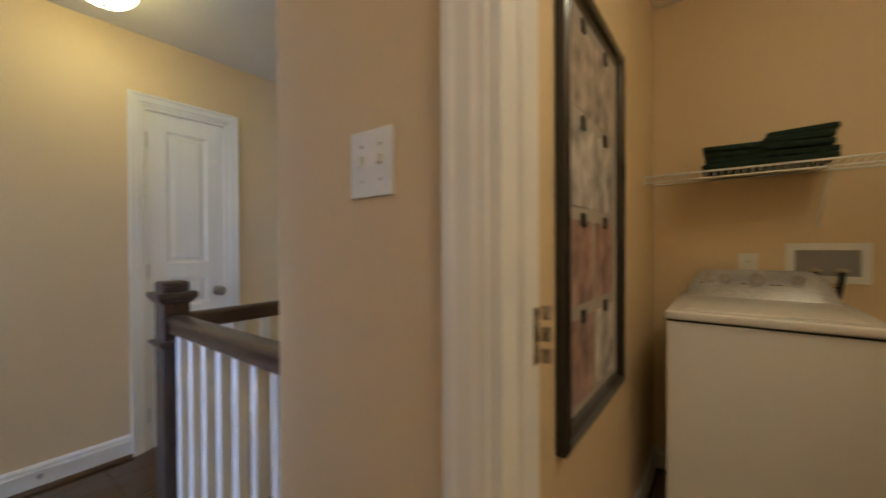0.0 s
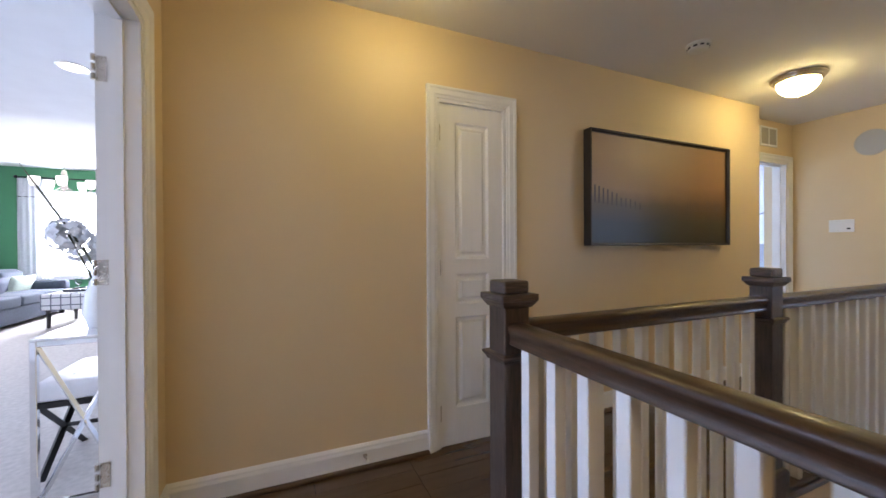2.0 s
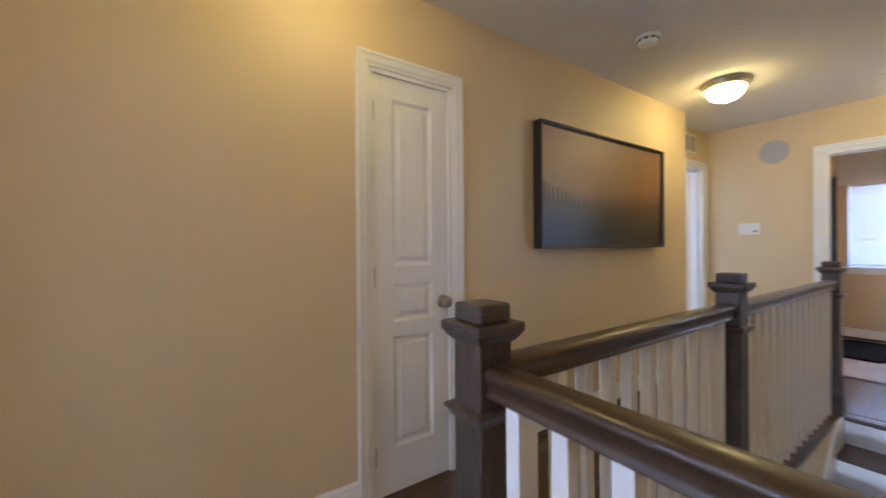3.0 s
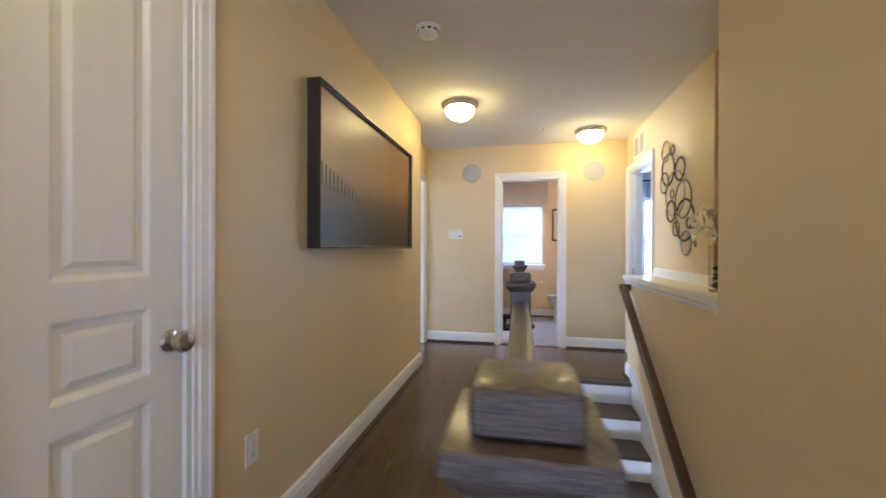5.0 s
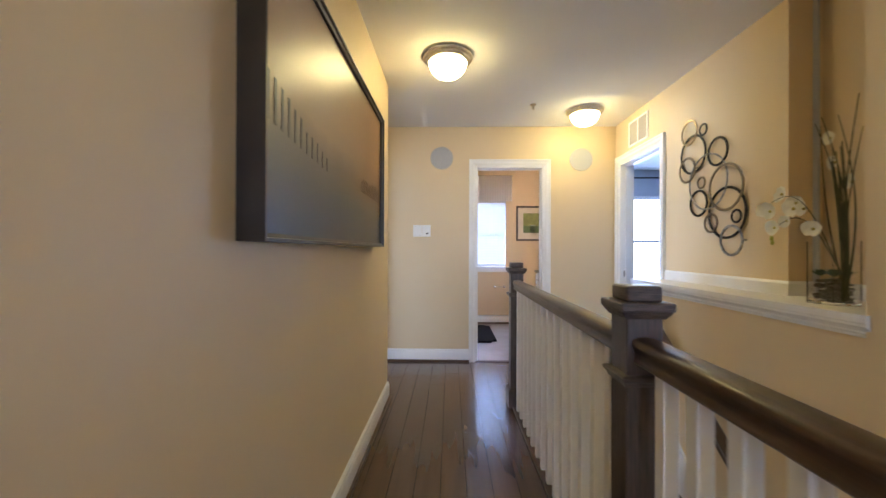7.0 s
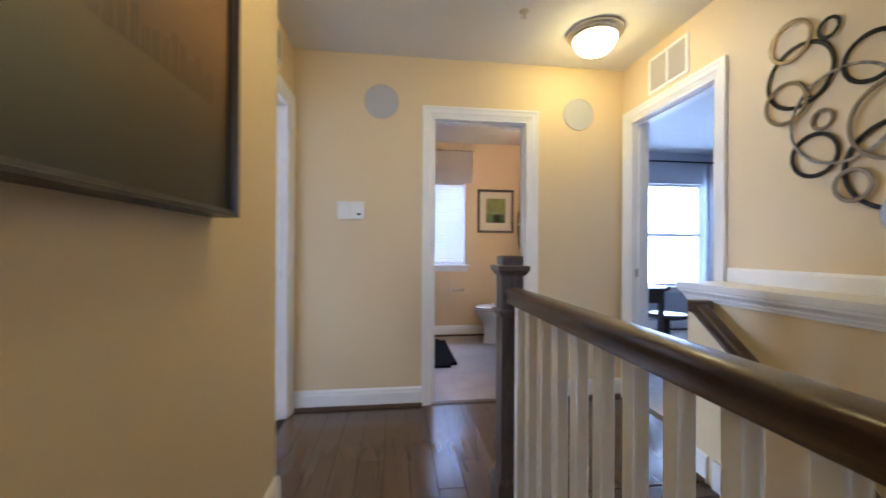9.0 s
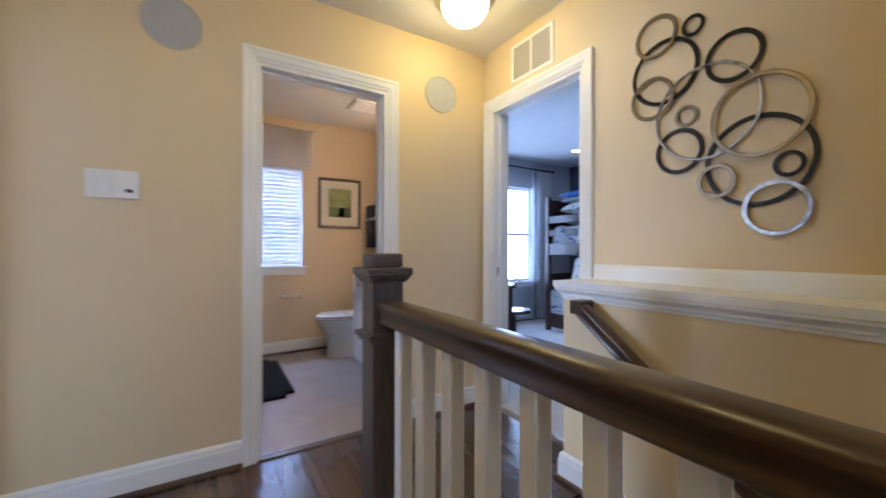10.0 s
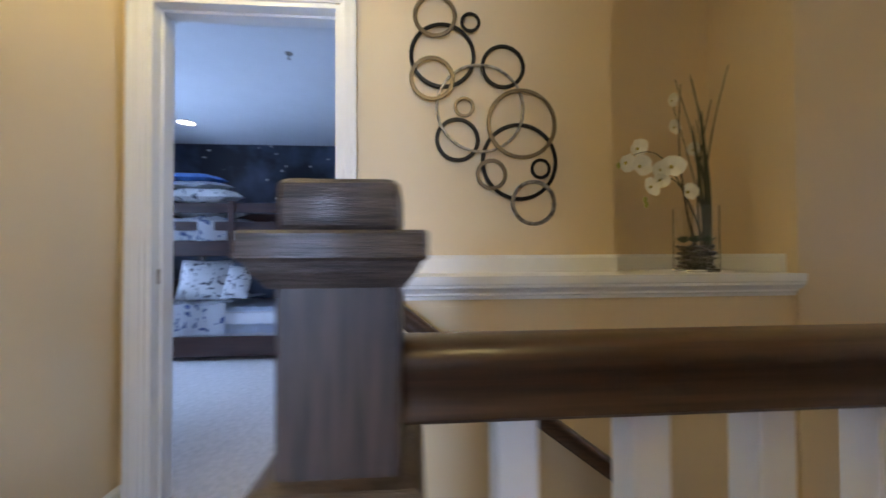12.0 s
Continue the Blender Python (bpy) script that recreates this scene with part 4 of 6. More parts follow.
g = part("glass_vase", boxes((-0.057, 0.057, -0.057, 0.057, 0.0, 0.265)), CLEAR, vase, "clear square glass vase")
bm = bmesh.new()
loops = []
for h, z in ((0.057, 0.0), (0.057, 0.265), (0.054, 0.265), (0.054, 0.012)):
    loops.append([bm.verts.new((u * h, v * h, z)) for u, v in ((-1, -1), (1, -1), (1, 1), (-1, 1))])
for lo, hi in zip(loops, loops[1:]):
    for i in range(4):
        bm.faces.new((lo[i], lo[(i + 1) % 4], hi[(i + 1) % 4], hi[i]))
bm.faces.new(loops[0][::-1])
bm.faces.new(loops[-1])
old = g.data
g.data = mesh_of("glass_vase", bm, CLEAR)
bpy.data.meshes.remove(old)
g.visible_shadow = False
rnd = random.Random(3)
bm = bmesh.new()
for k in range(170):
    p = Vector((rnd.uniform(-0.046, 0.046), rnd.uniform(-0.046, 0.046), rnd.uniform(0.014, 0.105)))
    r = bmesh.ops.create_icosphere(bm, subdivisions=1, radius=rnd.uniform(0.009, 0.015))
    bmesh.ops.scale(bm, vec=(1, rnd.uniform(0.7, 1.2), rnd.uniform(0.5, 0.8)), verts=r["verts"])
    bmesh.ops.translate(bm, vec=p, verts=r["verts"])
part("pebbles", bm, material("dark_river_pebble", (0.10, 0.085, 0.07), 0.35, vary=0.6, scale=60), vase, "dark polished pebbles", True)
bm = bmesh.new()
for c in ((-0.028, 0.026), (0.03, -0.02), (-0.026, -0.03), (0.028, 0.03)):
    for ring in range(3):
        for k in range(7):
            a = k * 2 * math.pi / 7 + ring * 0.4
            m = Matrix.Translation((c[0], c[1], 0.118)) @ Matrix.Rotation(a, 4, "Z") @ Matrix.Rotation(-radians(20 + 25 * ring), 4, "Y")
            petal(bm, m, 0.036 - 0.005 * ring, 0.010)
part("succulent", bm, LEAFM, vase, "dark green succulent rosettes")


def bend(p, q, lift, n=14, side=(0, 0, 0)):
    p, q, s = Vector(p), Vector(q), Vector(side)
    return [p.lerp(q, i / n) + Vector((0, 0, lift)) * math.sin(math.pi * i / n) + s * math.sin(math.pi * i / n) for i in range(n + 1)]


base = Vector((0.0, -0.046, 0.02))
for k, (dx, dy, top) in enumerate([(0.0, 0.080, 0.79), (-0.02, 0.030, 0.80), (0.015, -0.005, 0.80), (-0.03, -0.128, 0.84), (0.02, -0.095, 0.72), (0.0, 0.055, 0.77)]):
    pts = bend(base + Vector((0.006 * k - 0.015, 0.004 * k - 0.01, 0)), Vector((dx, dy, top)), 0.0, 14, (0.01, -0.045 if k < 3 else 0.035, 0))
    part("twig", tube(bmesh.new(), pts, 0.0046, 6, taper=0.35), TWIG if k > 3 else STEM, vase, smooth=True)
for k in range(7):
    a = k * 2 * math.pi / 7
    pts = bend(base + Vector((0.008 * math.cos(a), 0.008 * math.sin(a), 0.0)), Vector((0.012 * math.cos(a), -0.012 + 0.020 * math.sin(a), 0.56 + 0.02 * k)), 0.0, 8, (0, -0.012, 0))
    part("stem", tube(bmesh.new(), pts, 0.0042, 6, taper=0.5), STEM, vase, smooth=True)
spray1 = bend(base + Vector((0, 0.01, 0.1)), Vector((-0.02, 0.300, 0.455)), 0.16, 18)
spray2 = bend(base + Vector((0, 0.01, 0.1)), Vector((-0.05, 0.225, 0.335)), 0.13, 18)
spray3 = bend(base + Vector((0, 0.01, 0.2)), Vector((0.05, 0.06, 0.72)), 0.02, 12)
for sp_ in (spray1, spray2, spray3):
    part("flower_stem", tube(bmesh.new(), sp_, 0.0026, 6, taper=0.5), STEM, vase, smooth=True)
YEL = material("orchid_centre", (0.45, 0.36, 0.06), 0.6)


def orchid(p, face, size, seed):
    rnd = random.Random(seed)
    m0 = Matrix.Translation(p) @ Vector(face).to_track_quat("Z", "Y").to_matrix().to_4x4() @ Matrix.Rotation(rnd.uniform(0, 6), 4, "Z")
    bm = bmesh.new()
    for k in range(5):
        s = size * (1.0 if k in (1, 4) else 0.85)
        petal(bm, m0 @ Matrix.Rotation(k * 2 * math.pi / 5, 4, "Z") @ Matrix.Rotation(-radians(12), 4, "Y"), s, s * (0.66 if k in (1, 4) else 0.46))
    b = part("blossom", bm, PETAL, vase, "white orchid blossom", True)
    c = bmesh.new()
    r = bmesh.ops.create_icosphere(c, subdivisions=1, radius=size * 0.16)
    bmesh.ops.transform(c, matrix=m0 @ Matrix.Translation((0, 0, size * 0.1)), verts=r["verts"])
    part("blossom_centre", c, YEL, b)


for k, (i, sp_, off, s) in enumerate([(18, spray1, (0, 0.01, -0.02), 0.048), (16, spray1, (-0.02, 0.0, -0.055), 0.050), (15, spray1, (0.02, 0, 0.02), 0.046), (9, spray1, (-0.03, 0, -0.03), 0.055), (6, spray1, (-0.02, -0.02, -0.05), 0.046), (18, spray2, (0, 0, 0.0), 0.044), (16, spray2, (0.01, -0.02, 0.01), 0.040), (10, spray2, (0.04, 0.03, 0.05), 0.046), (12, spray1, (0.05, 0.02, -0.03), 0.044), (12, spray3, (0, 0, 0), 0.034), (9, spray3, (0.02, 0.01, 0.0), 0.036), (7, spray3, (0.02, -0.05, -0.02), 0.036)]):
    orchid(sp_[i] + Vector(off), (-1, -0.25 + 0.15 * (k % 4), 0.1 * (k % 3) - 0.1), s, k)
BUD = material("yellow_green_bud", (0.35, 0.36, 0.05), 0.6)
for p in (spray1[18] + Vector((0, 0.035, -0.03)), spray2[18] + Vector((0, 0.02, -0.05)), spray2[18] + Vector((0, 0.015, -0.07))):
    bm = bmesh.new()
    r = bmesh.ops.create_icosphere(bm, subdivisions=2, radius=0.010)
    bmesh.ops.scale(bm, vec=(0.8, 0.8, 1.3), verts=r["verts"])
    bmesh.ops.translate(bm, vec=p, verts=r["verts"])
    part("bud", bm, BUD, vase, "yellow-green bud", True)

# ---- laundry ----
ENAMEL = material("white_enamel", (0.78, 0.76, 0.73), 0.25, vary=0.02, scale=3, coat=0.4)
DARKLINE = material("dark_seam", (0.02, 0.02, 0.02), 0.6)
washer = thing("washing_machine", (2.822, 1.72, 0.0), "white top-loading washing machine", "washing machine")
washer.scale = (0.85, 1, 1)
part("body", boxes((-0.325, 0.325, 0.0, 0.66, 0.02, 0.930), bevel=0.012, seg=3), ENAMEL, washer, smooth=True)
part("seam", boxes((-0.322, 0.322, 0.004, 0.655, 0.928, 0.936)), DARKLINE, washer)
part("top_deck", boxes((-0.33, 0.33, -0.012, 0.66, 0.936, 0.968), bevel=0.014, seg=3), ENAMEL, washer, smooth=True)
part("lid", boxes((-0.26, 0.26, 0.02, 0.45, 0.966, 0.976), bevel=0.006, seg=2), ENAMEL, washer, smooth=True)
bm = bmesh.new()
sec = [(0.46, 0.968), (0.49, 1.015), (0.53, 1.062), (0.58, 1.082), (0.65, 1.085), (0.65, 0.968)]
ln, N = [], 16
for i in range(N + 1):
    u = -1 + 2 * i / N
    k = 1 - 0.55 * max(0, (abs(u) - 0.72) / 0.28) ** 2.2
    ln.append([bm.verts.new((u * 0.285, y, 0.968 + (z - 0.968) * k)) for y, z in sec])
for a, b in zip(ln, ln[1:]):
    for j in range(len(sec)):
        bm.faces.new((a[j], a[(j + 1) % len(sec)], b[(j + 1) % len(sec)], b[j]))
bm.faces.new(ln[0]), bm.faces.new(ln[-1][::-1])
console = part("control_panel", bm, material("silver_grey_panel", (0.55, 0.55, 0.56), 0.28, 0.25, vary=0.05, scale=8, coat=0.4), washer, "silver-grey rounded control panel", True)
nrm = Vector((0, -0.047, 0.04)).normalized()
for x, r in ((-0.19, 0.022), (-0.125, 0.022), (0.0, 0.030), (0.15, 0.024)):
    p = Vector((x, 0.512, 1.042))
    bm = cyl(bmesh.new(), p, p + nrm * 0.022, r, r * 0.86, 20)
    box(bm, x - 0.003, x + 0.003, p.y - 0.02, p.y - 0.004, 1.045, 1.062)
    part("dial", bm, CHROME, console, "chrome control dial", True)
for x in (-0.23, -0.06, 0.05, 0.075, 0.27):
    part("printed_mark", boxes((x, x + 0.018, 0.499, 0.502, 1.030, 1.034)), DARKLINE, console)
for x in (-0.28, 0.28):
    for y in (0.06, 0.60):
        part("foot", cyl(bmesh.new(), (x, y, 0.0), (x, y, 0.03), 0.02, n=12), BLACK, washer)

shelf = thing("wire_shelf", (2.41, 2.42, 1.515), "white wire shelf across the laundry wall", "shelf")
WIRE = material("white_coated_wire", (0.8, 0.79, 0.77), 0.35, vary=0.03)
part("front_rail", cyl(bmesh.new(), (0.0, -0.30, 0.0), (1.28, -0.30, 0.0), 0.0045, n=8), WIRE, shelf, smooth=True)
part("lip_rail", cyl(bmesh.new(), (0.0, -0.305, -0.028), (1.28, -0.305, -0.028), 0.0035, n=8), WIRE, shelf, smooth=True)
part("back_rail", cyl(bmesh.new(), (0.0, -0.006, 0.0), (1.28, -0.006, 0.0), 0.0035, n=8), WIRE, shelf, smooth=True)
w0 = None
for k in range(50):
    x = 0.012 + k * 0.0256
    if w0 is None:
        bm = tube(bmesh.new(), [(0, -0.004, 0.003), (0, -0.296, 0.003), (0, -0.305, -0.004), (0, -0.305, -0.03)], 0.0016, 5)
        w0 = part("cross_wire", bm, WIRE, shelf)
        w0.location = (x, 0, 0)
    else:
        again(w0, Matrix.Translation((x, 0, 0)))
for x in (0.62, 1.1):
    part("brace", tube(bmesh.new(), [(x, -0.002, -0.24), (x, -0.012, -0.24), (x, -0.295, -0.03)], 0.004, 6), WIRE, shelf)
part("end_bracket", boxes((0.0, 0.006, -0.31, -0.28, -0.035, 0.01), bevel=0.002), WIRE, shelf)

TOWEL = material("dark_green_towel", (0.012, 0.030, 0.020), 0.95, vary=0.3, scale=40, bump=1.0, grain=500)


def folded_towel(name, p, w, d, n, t, label, mat, seed, rz=0):
    """A stack of fabric layers with rounded fold edges."""
    rnd = random.Random(seed)
    ob = thing(name, p, label, "towel", rz=rz)
    for k in range(n):
        e = rnd.uniform(-0.008, 0.008)
        bm = boxes((-w / 2 + e, w / 2 + e, -d / 2 + e, d / 2 + e, k * t + 0.001, k * t + t), bevel=t * 0.45, seg=3)
        for v in bm.verts:
            v.co.z += 0.004 * math.sin(v.co.x * 22 + seed + k) * (0.3 if k == 0 else 1) * (1 if k else 0)
        part("fold", bm, mat, ob, smooth=True)
    return ob


folded_towel("folded_towel", (2.745, 2.26, 1.521), 0.21, 0.26, 4, 0.024, "folded dark green towels on the wire shelf", TOWEL, 1)
folded_towel("folded_towel", (2.945, 2.26, 1.521), 0.21, 0.26, 5, 0.026, "taller folded dark green towels on the shelf", TOWEL, 2)
outlet((2.80, 2.419, 1.10), 0, "white electrical outlet above the washing machine")
ob_ = thing("washer_outlet_box", (3.06, 2.419, 1.12), "white recessed water supply box with valves", "supply box")
bm = bmesh.new()
sweep(bm, [(-0.13, 0, -0.085), (0.13, 0, -0.085), (0.13, 0, 0.085), (-0.13, 0, 0.085)], [(0, 0), (0, 0.010), (-0.03, 0.010), (-0.03, 0)], (0, -1, 0), True)
part("frame", bm, PLASTIC, ob_)
# Flat sheet without depth; its grey stands for the shade inside the box.
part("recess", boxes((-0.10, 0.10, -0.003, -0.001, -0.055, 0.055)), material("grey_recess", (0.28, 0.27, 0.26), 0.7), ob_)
for x, c in ((-0.04, (0.4, 0.05, 0.04)), (0.04, (0.05, 0.1, 0.4))):
    bm = cyl(bmesh.new(), (x, -0.004, -0.03), (x, -0.04, -0.03), 0.011, n=12)
    box(bm, x - 0.02, x + 0.02, -0.05, -0.04, -0.035, -0.025)
    part("valve", bm, NICKEL, ob_)
    part("hose", tube(bmesh.new(), [(x, -0.03, -0.03), (x, -0.05, -0.06), (x * 0.8, -0.03, -0.13), (x * 0.5, -0.02, -0.22)], 0.009, 8), BLACK, ob_, smooth=True)

board = thing("photo_board", (2.412, 0.985, 0.725), "black framed board of clipped photo prints", "picture frame")
bw, bh = 0.595, 1.13
bm = bmesh.new()
sweep(bm, [(0, 0, 0), (0, bw, 0), (0, bw, bh), (0, 0, bh)], [(0, 0), (0, 0.022), (-0.012, 0.030), (-0.030, 0.026), (-0.042, 0.014), (-0.052, 0.012), (-0.052, 0)], (1, 0, 0), True)
part("frame", bm, material("black_frame_lacquer", (0.010, 0.010, 0.011), 0.22, vary=0.2, scale=10, coat=0.4), board)
part("backing", boxes((0.0, 0.008, 0.05, bw - 0.05, 0.05, bh - 0.05)), material("pale_board", (0.42, 0.38, 0.34), 0.7, vary=0.1), board)
rnd = random.Random(11)
for r in range(4):
    for c in range(2):
        z0 = 0.075 + r * 0.25
        y0 = 0.075 + c * 0.22
        col = [(0.22, 0.17, 0.14), (0.38, 0.33, 0.30), (0.16, 0.14, 0.15), (0.30, 0.18, 0.15), (0.45, 0.42, 0.40)][rnd.randrange(5)]
        ph = part("photo_print", boxes((0.008, 0.010, y0, y0 + 0.19, z0, z0 + 0.215)), material("blurred_print", col, 0.4, vary=0.7, scale=14), board, "faded colour print")
        part("clip", boxes((0.009, 0.016, y0 + 0.08, y0 + 0.11, z0 + 0.20, z0 + 0.235), bevel=0.002), BLACK, ph)

# ---- bathroom ----
toilet = thing("toilet", (2.17, 6.68, 0.004), "white porcelain toilet with closed lid", "toilet")
bm = bmesh.new()


def oval_loft(bm, rows, n=28):
    """Lofts ovals: (cx, half length, half width, z)."""
    rings = []
    for cx, a, b, z in rows:
        rings.append([bm.verts.new((cx + a * math.cos(2 * math.pi * i / n), b * math.sin(2 * math.pi * i / n) * (1 - 0.12 * max(0, -math.cos(2 * math.pi * i / n))), z)) for i in range(n)])
    for p, q in zip(rings, rings[1:]):
        for i in range(n):
            bm.faces.new((p[i], p[(i + 1) % n], q[(i + 1) % n], q[i]))
    bm.faces.new(rings[0][::-1]), bm.faces.new(rings[-1])
    return bm


part("bowl", oval_loft(bmesh.new(), [(-0.44, 0.21, 0.11, 0), (-0.44, 0.205, 0.105, 0.04), (-0.44, 0.19, 0.10, 0.14), (-0.45, 0.20, 0.12, 0.22), (-0.47, 0.245, 0.165, 0.31), (-0.48, 0.265, 0.185, 0.365), (-0.48, 0.268, 0.187, 0.385)]), PORCELAIN, toilet, smooth=True)
part("seat", oval_loft(bmesh.new(), [(-0.475, 0.268, 0.186, 0.389), (-0.475, 0.272, 0.19, 0.397), (-0.475, 0.268, 0.187, 0.405)]), PORCELAIN, toilet, smooth=True)
part("seat_gap", oval_loft(bmesh.new(), [(-0.475, 0.262, 0.18, 0.384), (-0.475, 0.262, 0.18, 0.412)]), DARKLINE, toilet)
part("lid", oval_loft(bmesh.new(), [(-0.475, 0.266, 0.185, 0.410), (-0.475, 0.270, 0.188, 0.418), (-0.475, 0.255, 0.175, 0.430), (-0.475, 0.15, 0.10, 0.437)]), PORCELAIN, toilet, smooth=True)
part("tank", boxes((-0.20, -0.008, -0.22, 0.22, 0.36, 0.74), bevel=0.02, seg=3), PORCELAIN, toilet, smooth=True)
part("tank_lid", boxes((-0.215, -0.004, -0.23, 0.23, 0.742, 0.775), bevel=0.010, seg=2), PORCELAIN, toilet, smooth=True)
part("flush_lever", boxes((-0.222, -0.20, 0.12, 0.19, 0.67, 0.685), bevel=0.004), CHROME, toilet)
part("hose", boxes((-0.49, -0.46, -0.17, 0.17, 0.436, 0.442), bevel=0.002), material("grey_band", (0.25, 0.25, 0.24), 0.5), toilet, "grey strap across the lid")

vanity = thing("vanity_cabinet", (1.66, 5.42, 0.004), "white bathroom vanity cabinet with knobs", "cabinet")
part("body", boxes((0.0, 0.51, 0.0, 0.78, 0.09, 0.858)), TRIM, vanity)
# Kick board's grey paints in the shade under the white cabinet.
part("toe_kick", boxes((0.06, 0.51, 0.0, 0.78, 0.0, 0.09)), material("shadow_grey_kick", (0.30, 0.28, 0.26), 0.6), vanity)
KN = lambda y, z: lathe(bmesh.new(), [(0.0, 0.0), (0.006, 0.0), (0.006, 0.012), (0.013, 0.018), (0.014, 0.024), (0.0, 0.030)], 14, Matrix.Translation((-0.020, y, z)) @ Matrix.Rotation(radians(-90), 4, "Y"))
for y0, y1, ky in ((0.012, 0.384, 0.345), (0.396, 0.768, 0.435)):
    dr = part("drawer_front", boxes((-0.020, -0.002, y0, y1, 0.700, 0.842), bevel=0.003), TRIM, vanity)
    part("knob", KN((y0 + y1) / 2, 0.771), CHROME, dr, "chrome knob", True)
    bm = boxes((-0.020, -0.002, y0, y0 + 0.055, 0.105, 0.685), (-0.020, -0.002, y1 - 0.055, y1, 0.105, 0.685), (-0.020, -0.002, y0 + 0.055, y1 - 0.055, 0.105, 0.16), (-0.020, -0.002, y0 + 0.055, y1 - 0.055, 0.630, 0.685), (-0.012, -0.002, y0 + 0.055, y1 - 0.055, 0.16, 0.630))
    dr = part("door", bm, TRIM, vanity, "white shaker cabinet door")
    part("knob", KN(ky, 0.650), CHROME, dr, "chrome knob", True)
vt = thing("countertop", (1.66, 5.42, 0.862), "pale speckled vanity countertop", "countertop")
part("slab", boxes((-0.025, 0.515, -0.01, 0.80, 0.0, 0.030), bevel=0.004), material("pale_speckled_stone", (0.50, 0.45, 0.38), 0.2, vary=0.25, scale=60), vt)
part("backsplash", boxes((0.497, 0.515, -0.01, 0.80, 0.030, 0.13), bevel=0.003), material("pale_speckled_stone_splash", (0.50, 0.45, 0.38), 0.2, vary=0.25, scale=60), vt)

rug = thing("bath_rug", (0.82, 6.30, 0.004), "black shaggy bath rug on the floor", "rug")
bm = boxes((-0.26, 0.26, -0.51, 0.51, 0.0, 0.024))
bmesh.ops.bevel(bm, geom=[e for e in bm.edges if abs(e.verts[0].co.z - e.verts[1].co.z) > 0.01], offset=0.07, segments=5, affect="EDGES")
part("rug_body", bm, material("black_pile", (0.010, 0.009, 0.010), 0.95, vary=0.4, scale=60, bump=1.0, grain=300, spec=0.08), rug)


def framed_picture(name, p, w, h, rz, label, frame_mat, art_rows, mat_w):
    """A framed picture hanging with its face to -y before turning."""
    o = thing(name, p, label, "picture", rz=rz)
    bm = bmesh.new()
    sweep(bm, [(-w / 2, 0, -h / 2), (w / 2, 0, -h / 2), (w / 2, 0, h / 2), (-w / 2, 0, h / 2)], [(0, 0), (0, 0.016), (-0.006, 0.021), (-0.022, 0.018), (-0.028, 0.010), (-0.028, 0)], (0, -1, 0), True)
    part("frame", bm, frame_mat, o, "dark picture frame")
    part("mat_board", boxes((-w / 2 + 0.026, w / 2 - 0.026, -0.008, -0.002, -h / 2 + 0.026, h / 2 - 0.026)), material("cream_mat", (0.74, 0.69, 0.58), 0.7, vary=0.03), o, "cream mat board")
    for x0, x1, z0, z1, col in art_rows:
        part("artwork", boxes((x0, x1, -0.0095 if z1 - z0 > 0.2 else -0.0105, -0.0078, z0, z1)), material("print_colour", col, 0.5, vary=0.35, scale=9), o)
    return o


framed_picture("framed_picture", (1.765, BY - 0.001, 1.585), 0.47, 0.55, 0, "green and yellow print in dark frame", FRAMEWOOD, [(-0.125, 0.125, -0.15, 0.16, (0.22, 0.27, 0.07)), (-0.125, 0.125, -0.15, -0.04, (0.10, 0.17, 0.06)), (-0.02, 0.06, -0.15, -0.03, (0.20, 0.30, 0.22)), (-0.03, 0.07, -0.03, -0.025, (0.5, 0.5, 0.4))], 0.1)

BLIND = material("white_blind_slat", (0.80, 0.82, 0.84), 0.45, vary=0.03)
_t = BLIND.node_tree
_tr, _mx = _t.nodes.new("ShaderNodeBsdfTranslucent"), _t.nodes.new("ShaderNodeMixShader")
_tr.inputs[0].default_value, _mx.inputs[0].default_value = (0.74, 0.86, 1.0, 1), 0.016
_t.links.new(_t.nodes["Principled BSDF"].outputs[0], _mx.inputs[1])
_t.links.new(_tr.outputs[0], _mx.inputs[2])
_t.links.new(_mx.outputs[0], _t.nodes["Material Output"].inputs[0])
blind = thing("window_blind", (0.985, BY + 0.035, 0.93), "lowered white slatted window blind", "blind")
sl = None
for k in range(24):
    z = 0.03 + k * 0.0415
    if sl is None:
        sl = part("slat", boxes((-0.372, 0.372, -0.025, 0.025, -0.0012, 0.0012)), BLIND, blind)
        sl.matrix_basis = Matrix.Translation((0, 0, z)) @ Matrix.Rotation(radians(64), 4, "X")
    else:
        again(sl, Matrix.Translation((0, 0, z)) @ Matrix.Rotation(radians(64), 4, "X"))
part("head_rail", boxes((-0.374, 0.374, -0.025, 0.025, 0.985, 1.012), bevel=0.003), BLIND, blind)
part("bottom_rail", boxes((-0.372, 0.372, -0.022, 0.022, -0.003, 0.014), bevel=0.003), BLIND, blind)
for x in (-0.25, 0.25):
    part("ladder_cord", cyl(bmesh.new(), (x, -0.02, 0), (x, -0.02, 1.0), 0.0012, n=6), BLIND, blind)


